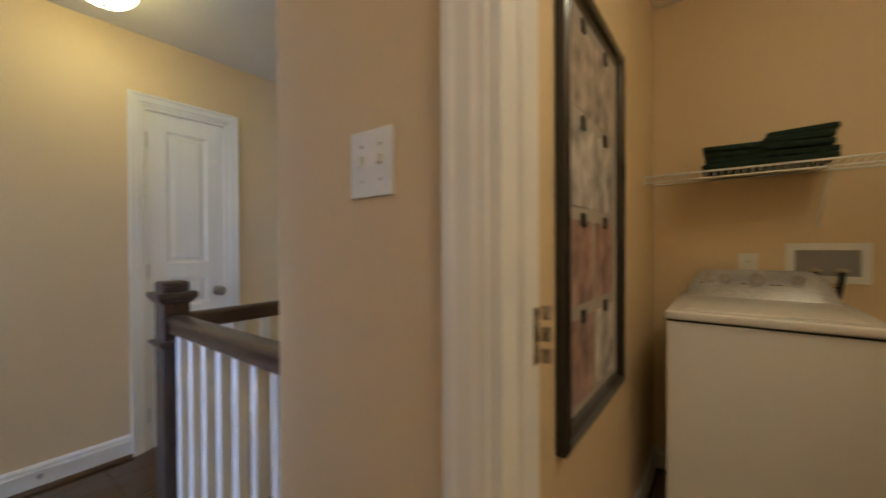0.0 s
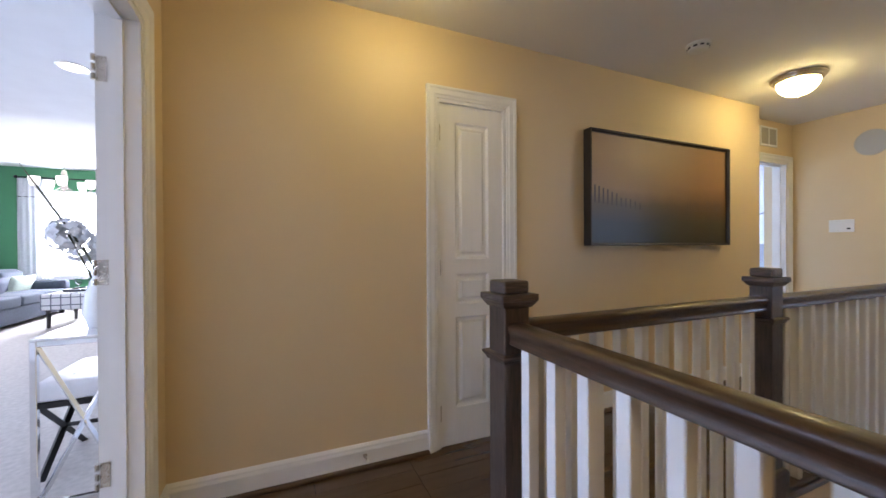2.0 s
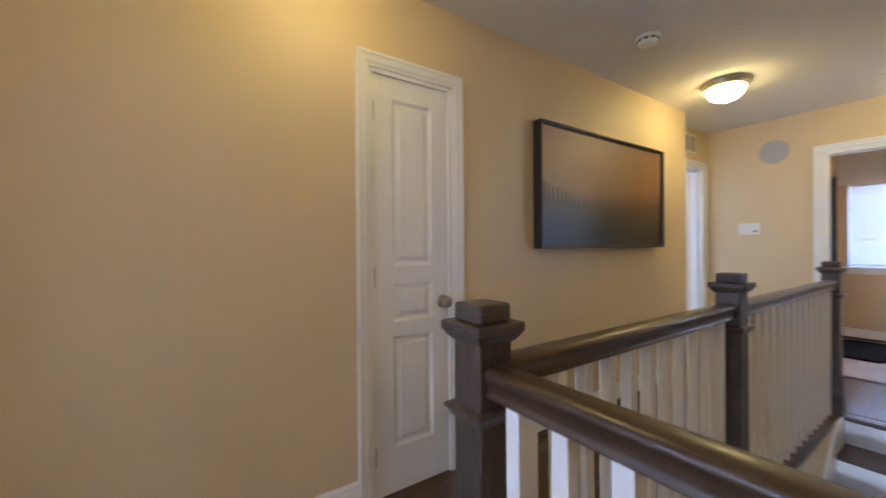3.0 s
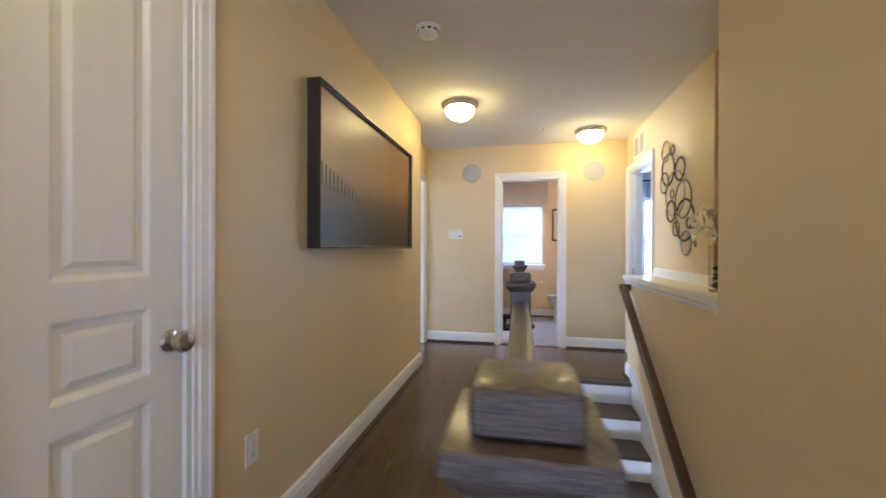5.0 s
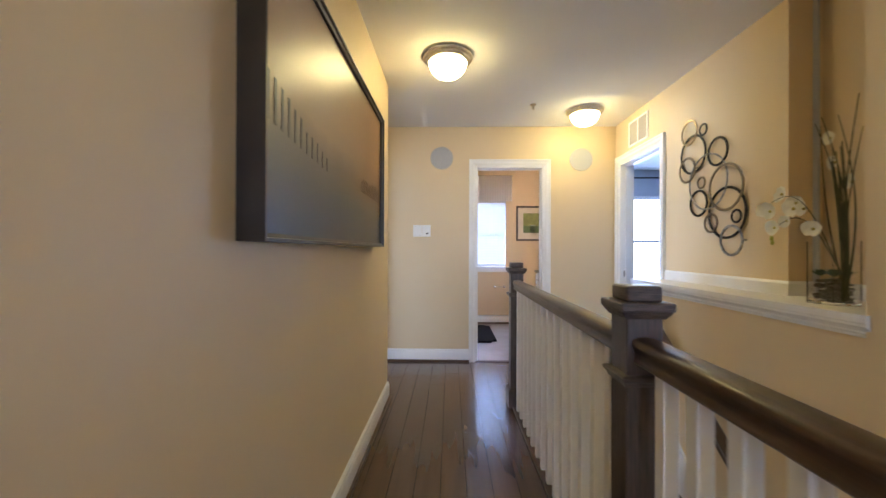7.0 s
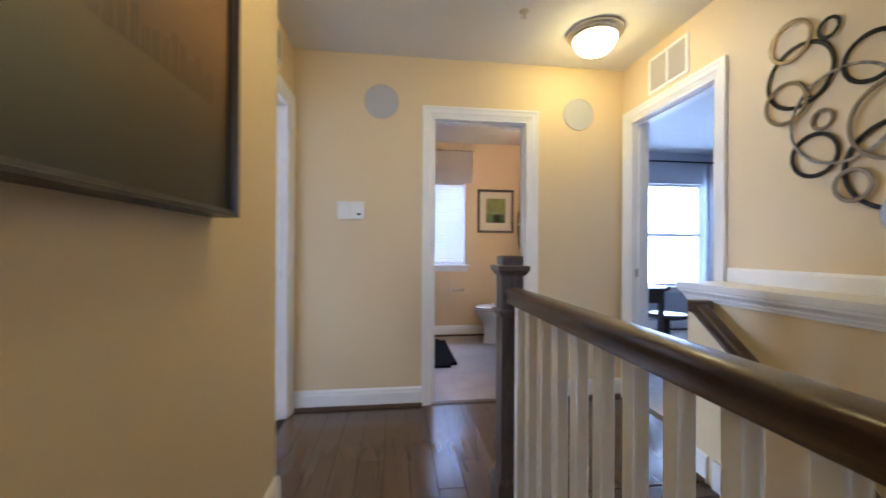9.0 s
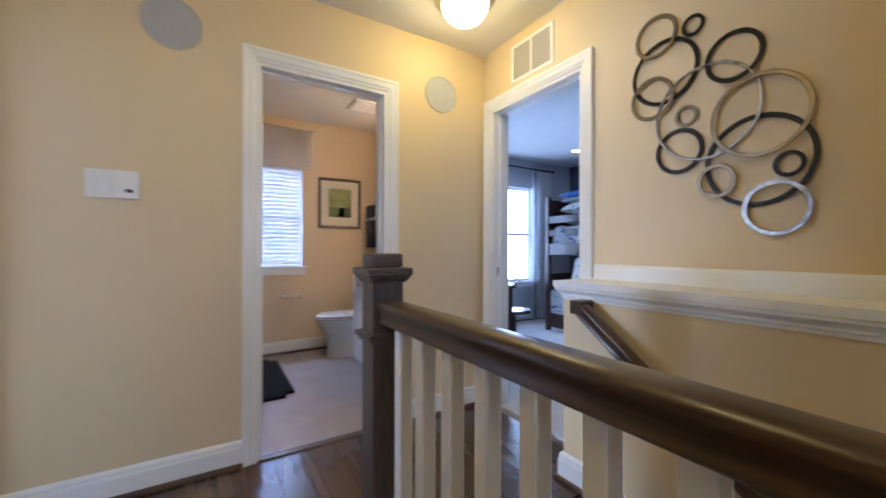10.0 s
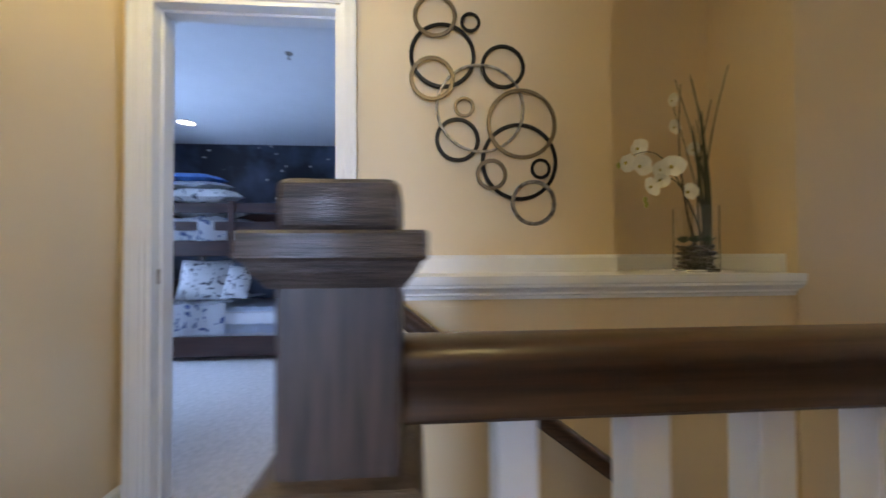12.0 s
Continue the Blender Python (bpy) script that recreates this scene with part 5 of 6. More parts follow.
def drape(w, z0, z1, waves, depth, n=90, seed=0, flare=0.0, thick=0.003):
    """A hanging cloth with soft folds, along x, hanging from z1 to z0."""
    rnd = random.Random(seed)
    ph = [rnd.uniform(0, 6) for _ in range(3)]
    bm = bmesh.new()
    rows = []
    R = 10
    for j in range(R + 1):
        v = j / R
        row = []
        for i in range(n + 1):
            u = i / n
            amp = depth * (0.55 + 0.45 * v) * (0.8 + 0.2 * math.sin(7 * u + ph[1]))
            y = amp * math.sin(2 * math.pi * waves * u + ph[0] + 0.5 * math.sin(3 * v + 5 * u))
            row.append(bm.verts.new(((u - 0.5) * w * (1 + flare * v), y, z1 + (z0 - z1) * v)))
        rows.append(row)
    for a, b in zip(rows, rows[1:]):
        for i in range(n):
            bm.faces.new((a[i], a[i + 1], b[i + 1], b[i]))
    g = bmesh.ops.solidify(bm, geom=bm.faces[:], thickness=thick)
    return bm


SHEER = material("white_sheer_cloth", (0.93, 0.90, 0.89), 0.85, vary=0.04, scale=60)
_t = SHEER.node_tree
_tr, _mx = _t.nodes.new("ShaderNodeBsdfTranslucent"), _t.nodes.new("ShaderNodeMixShader")
_tr.inputs[0].default_value, _mx.inputs[0].default_value = (0.90, 0.84, 0.80, 1), 0.22
_t.links.new(_t.nodes["Principled BSDF"].outputs[0], _mx.inputs[1])
_t.links.new(_tr.outputs[0], _mx.inputs[2])
_t.links.new(_mx.outputs[0], _t.nodes["Material Output"].inputs[0])
val = thing("window_valance", (0.985, BY - 0.030, 0), "white gathered valance above the window", "valance")
part("cloth", drape(0.95, 1.93, 2.33, 24, 0.0022, 240, 4), SHEER, val)
part("rod", cyl(bmesh.new(), (-0.49, 0.01, 2.335), (0.49, 0.01, 2.335), 0.007, n=10), NICKEL, val)
for x in (-0.47, 0.47):
    part("rod_bracket", boxes((x - 0.006, x + 0.006, 0.0, 0.029, 2.328, 2.342)), NICKEL, val)

tp = thing("towel_bar", (1.27, BY - 0.001, 0.585), "short chrome towel bar on the wall", "towel bar")
for x in (-0.075, 0.075):
    part("post", lathe(bmesh.new(), [(0, 0), (0.02, 0), (0.02, 0.006), (0.009, 0.012), (0.009, 0.05), (0, 0.052)], 16, Matrix.Translation((x, 0, 0)) @ Matrix.Rotation(radians(90), 4, "X")), CHROME, tp, smooth=True)
part("bar", cyl(bmesh.new(), (-0.08, -0.042, 0), (0.08, -0.042, 0), 0.007, n=10), CHROME, tp)

tb = thing("towel_rail", (2.174, 6.80, 1.53), "chrome towel rail high on the wall", "towel rail")
part("bar", cyl(bmesh.new(), (-0.06, -0.30, 0), (-0.06, 0.24, 0), 0.008, n=10), CHROME, tb)
for y in (-0.30, 0.23):
    part("post", cyl(bmesh.new(), (0, y, 0), (-0.068, y, 0), 0.011, n=12), CHROME, tb)
TB = material("black_towel", (0.012, 0.012, 0.014), 0.95, vary=0.3, scale=40, bump=1.0, grain=400)
TG = material("charcoal_towel", (0.07, 0.068, 0.072), 0.95, vary=0.2, scale=40, bump=1.0, grain=400)


def hung_towel(y, w, seed):
    o = thing("hanging_towel", (2.114, y, 1.10), "black and charcoal towels tied with white band", "towel", "towels on the rail")
    part("bath_towel", boxes((-0.050, 0.036, -w / 2, w / 2, 0.0, 0.46), bevel=0.022, seg=4), TB, o, "black bath towel", True)
    part("hand_towel", boxes((-0.066, 0.045, -w / 2 + 0.03, w / 2 - 0.03, 0.14, 0.475), bevel=0.022, seg=4), TG, o, "charcoal hand towel", True)
    part("band", boxes((-0.070, 0.047, -w / 2 - 0.003, w / 2 + 0.003, 0.300, 0.330), bevel=0.006, seg=2), SHEER, o, "white ribbon band")


hung_towel(6.92, 0.22, 1)
hung_towel(6.66, 0.22, 2)
pl = thing("potted_plant", (2.07, 6.72, 0.779), "small green plant in a tan pot", "plant")
part("pot", lathe(bmesh.new(), [(0, 0), (0.032, 0), (0.042, 0.06), (0.038, 0.06), (0.036, 0.052), (0, 0.052)], 20), material("tan_pot", (0.40, 0.26, 0.15), 0.6), pl, smooth=True)
bm = bmesh.new()
rnd = random.Random(8)
for k in range(70):
    m = Matrix.Translation((rnd.uniform(-0.02, 0.02), rnd.uniform(-0.02, 0.02), 0.055)) @ Matrix.Rotation(rnd.uniform(0, 6.28), 4, "Z") @ Matrix.Rotation(-radians(rnd.uniform(15, 85)), 4, "Y")
    petal(bm, m, rnd.uniform(0.07, 0.12), 0.010, rnd.uniform(-0.4, 0.1))
part("leaves", bm, material("bright_green_leaf", (0.10, 0.19, 0.035), 0.5, vary=0.3, scale=20), pl, "thin green leaves")
fan = thing("exhaust_fan", (1.80, 6.30, H), "white square bathroom exhaust fan cover", "exhaust fan")
part("cover", boxes((-0.15, 0.15, -0.14, 0.14, -0.022, -0.001), bevel=0.010, seg=2), PLASTIC, fan)
for k in range(6):
    part("louvre", boxes((-0.12, 0.12, -0.10 + k * 0.036, -0.082 + k * 0.036, -0.028, -0.021), bevel=0.002), PLASTIC, fan)

quilt_like = material("dark_patterned_cloth", (0.10, 0.10, 0.12), 0.9, vary=0.5, scale=22, bump=0.3, dark=(0.012, 0.012, 0.015))
vl = thing("vanity_light", (2.172, 5.72, 1.95), "lit three-globe light bar above the vanity", "wall lamp")
part("back_plate", boxes((-0.03, 0.0, -0.28, 0.28, -0.035, 0.035), bevel=0.006), NICKEL, vl)
GLOBE = glow("lit_white_globe", (1.0, 0.84, 0.64), 36.0)
for y in (-0.19, 0.0, 0.19):
    part("globe", lathe(bmesh.new(), [(0.025, -0.02), (0.045, -0.05), (0.055, -0.10), (0.045, -0.145), (0.0, -0.155)], 24, Matrix.Translation((-0.09, y, 0.02))), GLOBE, vl, "glowing frosted shade", True)
    part("arm", tube(bmesh.new(), [(-0.02, y, 0.0), (-0.06, y, 0.015), (-0.09, y, 0.0)], 0.008, 8), NICKEL, vl, smooth=True)

sc_ = thing("shower_curtain", (0.50, 6.30, 0), "dark patterned shower curtain beside the window", "curtain", rz=90)
part("cloth", drape(1.35, 0.12, 2.03, 9, 0.03, 110, 6), quilt_like, sc_, smooth=True)
part("rod", cyl(bmesh.new(), (-1.17, 0, 2.06), (0.748, 0, 2.06), 0.012, n=12), CHROME, sc_)
for k in range(9):
    x = -0.62 + k * 0.155
    part("ring", tube(bmesh.new(), [(x, 0.022 * math.cos(a * math.pi / 6), 2.05 + 0.022 * math.sin(a * math.pi / 6)) for a in range(12)], 0.002, 5, True), CHROME, sc_)

# ---- child's bedroom ----
def starry():
    m = material("night_sky_mural", (0.006, 0.008, 0.016), 0.6, vary=0.5, scale=2)
    t = m.node_tree
    b = t.nodes["Principled BSDF"]
    co = t.nodes.new("ShaderNodeTexCoord")
    vo = t.nodes.new("ShaderNodeTexVoronoi")
    vo.inputs["Scale"].default_value = 7.0
    t.links.new(co.outputs["Object"], vo.inputs["Vector"])
    st_ = t.nodes.new("ShaderNodeMapRange")
    st_.inputs["From Min"].default_value, st_.inputs["From Max"].default_value = 0.13, 0.05
    t.links.new(vo.outputs["Distance"], st_.inputs["Value"])
    nz = t.nodes.new("ShaderNodeTexNoise")
    nz.inputs["Scale"].default_value = 1.6
    nz.inputs["Detail"].default_value = 6
    t.links.new(co.outputs["Object"], nz.inputs["Vector"])
    r = t.nodes.new("ShaderNodeValToRGB")
    e = r.color_ramp.elements
    e[0].position, e[0].color = 0.45, (0.005, 0.007, 0.014, 1)
    e[1].position, e[1].color = 0.75, (0.10, 0.14, 0.22, 1)
    t.links.new(nz.outputs["Fac"], r.inputs[0])
    mx = t.nodes.new("ShaderNodeMix")
    mx.data_type = "RGBA"
    mx.inputs["B"].default_value = (0.7, 0.7, 0.65, 1)
    t.links.new(st_.outputs[0], mx.inputs["Factor"])
    t.links.new(r.outputs[0], mx.inputs["A"])
    t.links.new(mx.outputs["Result"], b.inputs["Base Color"])
    return m


structure("bedroom_wall_east", boxes((5.62, 5.72, 2.5, 7.26, 0, H)), starry(), "dark blue night sky mural wall", "wall")
REDWOOD = material("dark_cherry_wood", (0.060, 0.022, 0.014), 0.35, vary=0.3, scale=3, bump=0.1, grain=40, stretch=(10, 1, 10), dark=(0.028, 0.011, 0.008), coat=0.3)
BX, BY0, BY1 = 4.37, 4.43, 6.47
bunk = thing("bunk_bed", (BX, BY0, 0.006), "dark cherry wood bunk bed with guard rails", "bunk bed")
LY = BY1 - BY0
for x in (0.0, 0.99):
    for y in (0.0, LY - 0.06):
        part("post", boxes((x, x + 0.06, y, y + 0.06, 0, 1.775), bevel=0.004), REDWOOD, bunk)
for x in (0.012, 1.0):
    for nm, z0, z1 in (("side_rail", 0.05, 0.235), ("side_rail", 1.005, 1.155), ("guard_rail", 1.25, 1.335), ("guard_rail", 1.42, 1.515)):
        part(nm, boxes((x, x + 0.028, 0.06, LY - 0.06, z0, z1), bevel=0.003), REDWOOD, bunk)
for y in (0.55, 1.19):
    part("guard_post", boxes((-0.012, 0.012, y - 0.03, y + 0.03, 0.99, 1.53), bevel=0.003), REDWOOD, bunk)
for y in (0.015, LY - 0.045):
    for z0, z1 in ((0.25, 0.34), (0.42, 0.51), (0.60, 0.72), (1.05, 1.15), (1.24, 1.33), (1.42, 1.50), (1.58, 1.68)):
        part("end_slat", boxes((0.06, 0.99, y, y + 0.03, z0, z1), bevel=0.003), REDWOOD, bunk)
for z0, z1 in ((0.25, 0.75), (1.17, 1.74)):
    part("headboard", boxes((0.06, 0.99, LY - 0.04, LY - 0.02, z0, z1)), REDWOOD, bunk)
for z in (0.16, 1.06):
    part("slat_deck", boxes((0.04, 1.0, 0.06, LY - 0.06, z, z + 0.02)), REDWOOD, bunk)


def quilt_mat(name, col, dark, sc):
    m = material(name, col, 0.9, vary=0.1, scale=25, bump=0.4, grain=300)
    t = m.node_tree
    b = t.nodes["Principled BSDF"]
    co = t.nodes.new("ShaderNodeTexCoord")
    vo = t.nodes.new("ShaderNodeTexVoronoi")
    vo.inputs["Scale"].default_value = sc
    t.links.new(co.outputs["Object"], vo.inputs["Vector"])
    nz = t.nodes.new("ShaderNodeTexNoise")
    nz.inputs["Scale"].default_value = sc * 1.7
    nz.inputs["Detail"].default_value = 1
    t.links.new(co.outputs["Object"], nz.inputs["Vector"])
    r = t.nodes.new("ShaderNodeMapRange")
    r.inputs["From Min"].default_value, r.inputs["From Max"].default_value = 0.61, 0.64
    t.links.new(nz.outputs["Fac"], r.inputs["Value"])
    mx = t.nodes.new("ShaderNodeMix")
    mx.data_type = "RGBA"
    mx.inputs["A"].default_value, mx.inputs["B"].default_value = (*col, 1), (*dark, 1)
    t.links.new(r.outputs[0], mx.inputs["Factor"])
    t.links.new(mx.outputs["Result"], b.inputs["Base Color"])
    return m


PRINT = quilt_mat("white_print_bedding", (0.72, 0.72, 0.74), (0.10, 0.14, 0.30), 11)
PRINT2 = quilt_mat("white_print_pillow", (0.74, 0.73, 0.72), (0.09, 0.09, 0.11), 14)
BLUEQ = material("pale_blue_quilt", (0.60, 0.65, 0.74), 0.9, vary=0.1, scale=12, bump=0.5, grain=200)


def bedding(name, z, mat, label, h=0.17, fall=0.10):
    o = thing(name, (BX + 0.52, (BY0 + BY1) / 2, z), label, "bedding")
    bm = boxes((-0.46, 0.46, -LY / 2 + 0.09, LY / 2 - 0.09, 0, h - 0.05), bevel=0.03, seg=3)
    part("mattress", bm, WHITEWALL, o, "white mattress", True)
    bm = bmesh.new()
    n, k = 26, 60
    g = []
    for i in range(n + 1):
        row = []
        for j in range(k + 1):
            u, v = -0.475 + 0.95 * i / n, -LY / 2 + 0.085 + (LY - 0.17) * j / k
            puff = 0.012 * abs(math.sin((u + v) * math.pi / 0.16)) * abs(math.sin((u - v) * math.pi / 0.16))
            drop = fall * max(0, (abs(u) - 0.42) / 0.055) ** 2
            row.append(bm.verts.new((u, v, h - 0.02 + puff - min(drop, fall))))
        g.append(row)
    for i in range(n):
        for j in range(k):
            bm.faces.new((g[i][j], g[i + 1][j], g[i + 1][j + 1], g[i][j + 1]))
    bmesh.ops.solidify(bm, geom=bm.faces[:], thickness=0.02)
    part("quilt", bm, mat, o, "quilted bedspread", True)
    return o


bedding("lower_bedding", 0.185, BLUEQ, "pale blue quilted bedding on the lower bunk", 0.335, 0.24)
bedding("upper_bedding", 1.085, BLUEQ, "pale blue quilted bedding on the upper bunk", 0.275, 0.18)


def draped_blanket(y, z, d, fall, label, seed):
    """A printed blanket laid across a bunk, its front edge hanging over the mattress."""
    o = thing("printed_blanket", (BX + 0.52, y, z), label, "blanket")
    bm = bmesh.new()
    rows = []
    for i in range(25):
        u = i / 24
        arc = u * (0.96 + fall)
        row = []
        for j in range(19):
            v = j / 18 - 0.5
            lump = 0.020 * math.sin(9 * v + 5 * u + seed) + 0.014 * math.sin(17 * v - 7 * u + 2 * seed)
            if arc < fall:
                x, zz = -0.505 - 0.012 * math.sin(11 * v + seed), -fall + arc
            else:
                x, zz = -0.50 + arc - fall, 0.018 + abs(lump)
            row.append(bm.verts.new((x, v * d * (1 + 0.03 * math.sin(6 * u + seed)), zz)))
        rows.append(row)
    for a, b in zip(rows, rows[1:]):
        for j in range(18):
            bm.faces.new((a[j], a[j + 1], b[j + 1], b[j]))
    bmesh.ops.solidify(bm, geom=bm.faces[:], thickness=0.014)
    part("cloth", bm, PRINT, o, smooth=True)


draped_blanket(6.03, 0.515, 0.68, 0.25, "white and blue printed blanket across the lower bunk", 1)
draped_blanket(6.00, 1.355, 0.66, 0.20, "white and blue printed blanket across the upper bunk", 4)


def pillow(p, w, d, h, rot, mat, label, seed):
    o = new("pillow")
    tagged(o, label, "pillow", "bunk bed pillows")
    o.matrix_basis = pose(*p, *rot)
    part("cushion", pillow_mesh(w, d, h, 12, seed), mat, o, smooth=True)
    return o


pillow((BX + 0.42, 6.05, 0.735), 0.44, 0.50, 0.16, (0, -68, 4), PRINT2, "white printed pillow standing on the lower bunk", 1)
striped = pillow((BX + 0.36, 5.68, 0.715), 0.36, 0.28, 0.14, (0, -66, -10), PRINT2, "small white printed cushion with black stripes", 2)
for k in range(4):
    part("stripe", boxes((0.045 + 0.028 * k, 0.056 + 0.028 * k, -0.09, 0.09, 0.128 - 0.010 * k, 0.136 - 0.010 * k)), BLACK, striped, "black stripe")
pillow((BX + 0.40, 6.06, 1.395), 0.52, 0.62, 0.17, (0, 0, 0), PRINT2, "white printed pillow on the upper bunk", 4)
pillow((BX + 0.40, 6.06, 1.555), 0.50, 0.60, 0.17, (0, -8, 4), PRINT2, "white printed pillow stacked on another", 7)
pillow((BX + 0.44, 6.16, 1.715), 0.48, 0.50, 0.09, (0, -6, -5), material("grey_pillow_cloth", (0.45, 0.47, 0.50), 0.9, vary=0.1, scale=20, bump=0.3), "flat pale grey pillow stacked on the upper bunk", 8)
pillow((BX + 0.44, 6.20, 1.785), 0.46, 0.48, 0.10, (0, -6, 3), material("blue_pillow_cloth", (0.05, 0.17, 0.46), 0.9, vary=0.3, scale=14, bump=0.3), "blue pillow stacked on the upper bunk", 5)

ROD = material("black_iron_rod", (0.012, 0.012, 0.014), 0.4, 0.6)
CURT = material("white_curtain_cloth", (0.74, 0.75, 0.78), 0.9, vary=0.05, scale=50, bump=0.3, grain=300)
NAVY = material("navy_trim", (0.015, 0.020, 0.06), 0.8)
rodo = thing("curtain_rod", (4.23, 7.02, 2.30), "black iron curtain rod above the window", "curtain rod")
part("rod", cyl(bmesh.new(), (-1.66, 0, 0), (0.88, 0, 0), 0.011, n=12), ROD, rodo, smooth=True)
for x in (-1.67, 0.90):
    bm = bmesh.new()
    r = bmesh.ops.create_icosphere(bm, subdivisions=2, radius=0.025)
    bmesh.ops.translate(bm, vec=(x, 0, 0), verts=r["verts"])
    part("finial", bm, ROD, rodo, smooth=True)
for x in (-1.6, -0.4, 0.80):
    part("bracket", boxes((x - 0.008, x + 0.008, 0.0, 0.08, -0.02, 0.012)), ROD, rodo)


def curtain(p, w, z0, z1, rz, label, waves, trim=None, seed=0):
    o = thing("curtain", p, label, "curtain", rz=rz)
    part("cloth", drape(w, z0, z1, waves, 0.022, 100, seed), CURT, o, smooth=True)
    for k in range(int(waves) + 1):
        x = -w / 2 + w * (k + 0.5) / (int(waves) + 1)
        part("ring", tube(bmesh.new(), [(x, 0.016 * math.cos(a * math.pi / 6), z1 + 0.006 + 0.016 * math.sin(a * math.pi / 6)) for a in range(12)], 0.0022, 5, True), ROD, o)
    if trim == "side":
        part("trim", boxes((-w / 2 + 0.03, -w / 2 + 0.05, -0.034, -0.028, z0 + 0.01, z1 - 0.01)), NAVY, o, "navy trim band")
    return o


curtain((4.88, 7.02, 0), 0.40, 0.03, 2.28, 0, "white curtain with dark trim beside the window", 5, "side", 1)
curtain((2.80, 7.02, 0), 0.40, 0.03, 2.28, 0, "white curtain with dark trim beside the window", 5, "side", 2)
CANL = glow("lit_downlight", (1.0, 0.92, 0.80), 14.0)


def downlight(x, y, z):
    o = thing("recessed_light", (x, y, z), "lit recessed ceiling downlight with white ring", "ceiling light")
    part("trim_ring", lathe(bmesh.new(), [(0.095, -0.001), (0.094, -0.006), (0.078, -0.008), (0.074, -0.003)], 32), PLASTIC, o, smooth=True)
    part("lens", lathe(bmesh.new(), [(0.0, -0.003), (0.075, -0.003)], 32), CANL, o, "glowing frosted lens")


downlight(4.82, 6.30, H)
sprinkler(3.35, 4.75, H)
desk = thing("desk", (2.75, 5.75, 0.006), "dark wooden desk with curved corner", "desk")
bm = boxes((-0.40, 0.34, -0.24, 0.24, 0.715, 0.745))
bmesh.ops.bevel(bm, geom=[e for e in bm.edges if abs(e.verts[0].co.z - e.verts[1].co.z) > 0.01], offset=0.12, segments=6, affect="EDGES")
part("desktop", bm, REDWOOD, desk, smooth=False)
for x in (-0.34, 0.18):
    for y in (-0.19, 0.15):
        part("leg", boxes((x, x + 0.045, y, y + 0.045, 0, 0.716), bevel=0.004), REDWOOD, desk)
part("apron", boxes((-0.33, 0.22, -0.18, 0.18, 0.60, 0.716)), REDWOOD, desk)
stool = thing("stool", (3.12, 5.72, 0.006), "black stool with glossy round seat", "stool")
part("seat", lathe(bmesh.new(), [(0, 0.43), (0.15, 0.43), (0.175, 0.445), (0.178, 0.465), (0.165, 0.48), (0.10, 0.486), (0, 0.487)], 32), material("glossy_black_leather", (0.012, 0.012, 0.014), 0.15, coat=0.5), stool, smooth=True)
part("column", cyl(bmesh.new(), (0, 0, 0.05), (0, 0, 0.43), 0.03, n=14), BLACK, stool)
part("foot_plate", lathe(bmesh.new(), [(0, 0.055), (0.05, 0.05), (0.17, 0.015), (0.18, 0.0), (0, 0.0)], 28), BLACK, stool, smooth=True)
fig = thing("desk_ornament", (4.38, 7.06, 0.603), "two small sprouting plants on the sill", "plant")
for k, x in enumerate((-0.05, 0.09)):
    part("pot", lathe(bmesh.new(), [(0, 0), (0.022, 0), (0.028, 0.035), (0, 0.035)], 14, Matrix.Translation((x, 0, 0))), PLASTIC, fig)
    bm = tube(bmesh.new(), [(x, 0, 0.03), (x + 0.006, 0, 0.08), (x, 0, 0.12 + 0.05 * k)], 0.003, 5)
    for a in range(6):
        petal(bm, Matrix.Translation((x, 0, 0.11 + 0.05 * k)) @ Matrix.Rotation(a * 1.05, 4, "Z") @ Matrix.Rotation(-0.5, 4, "Y"), 0.035, 0.008)
    part("sprout", bm, LEAFM, fig)

# ---- main bedroom ----
GREY = material("slate_blue_upholstery", (0.060, 0.075, 0.105), 0.9, vary=0.15, scale=40, bump=0.6, grain=350)
sofa = thing("sofa", (-6.10, -4.05, 0.006), "slate blue upholstered sofa with pale cushions", "sofa")
part("base", boxes((-1.10, 1.10, -0.45, 0.43, 0.06, 0.30), bevel=0.03, seg=3), GREY, sofa, smooth=True)
part("backrest", boxes((-1.10, 1.10, -0.48, -0.24, 0.28, 0.82), bevel=0.06, seg=4), GREY, sofa, smooth=True)
for x0, x1 in ((-1.14, -0.94), (0.94, 1.14)):
    part("armrest", boxes((x0, x1, -0.46, 0.44, 0.06, 0.60), bevel=0.06, seg=4), GREY, sofa, smooth=True)
for x in (-0.63, 0.0, 0.63):
    part("seat_cushion", boxes((x - 0.31, x + 0.31, -0.25, 0.45, 0.295, 0.46), bevel=0.045, seg=4), GREY, sofa, smooth=True)
    part("back_cushion", boxes((x - 0.30, x + 0.30, -0.30, -0.10, 0.455, 0.80), bevel=0.07, seg=4), GREY, sofa, smooth=True)
for x in (-1.0, 1.0):
    for y in (-0.38, 0.36):
        part("foot", boxes((x - 0.03, x + 0.03, y - 0.03, y + 0.03, 0, 0.062)), BLACK, sofa)
PALE = material("pale_green_cushion", (0.52, 0.60, 0.50), 0.9, vary=0.08, scale=30, bump=0.4)
for k, (x, m_) in enumerate(((-0.72, PALE), (-0.1, GREY), (0.45, PALE))):
    o = tagged(new("throw_pillow"), "pale green throw pillow on the sofa" if m_ is PALE else "slate blue throw pillow on the sofa", "pillow")
    o.matrix_basis = pose(-6.10 + x, -4.06, 0.50, 68, 0, 10 * k - 8)
    part("cushion", pillow_mesh(0.52, 0.42, 0.15, 12, k), m_, o, smooth=True)


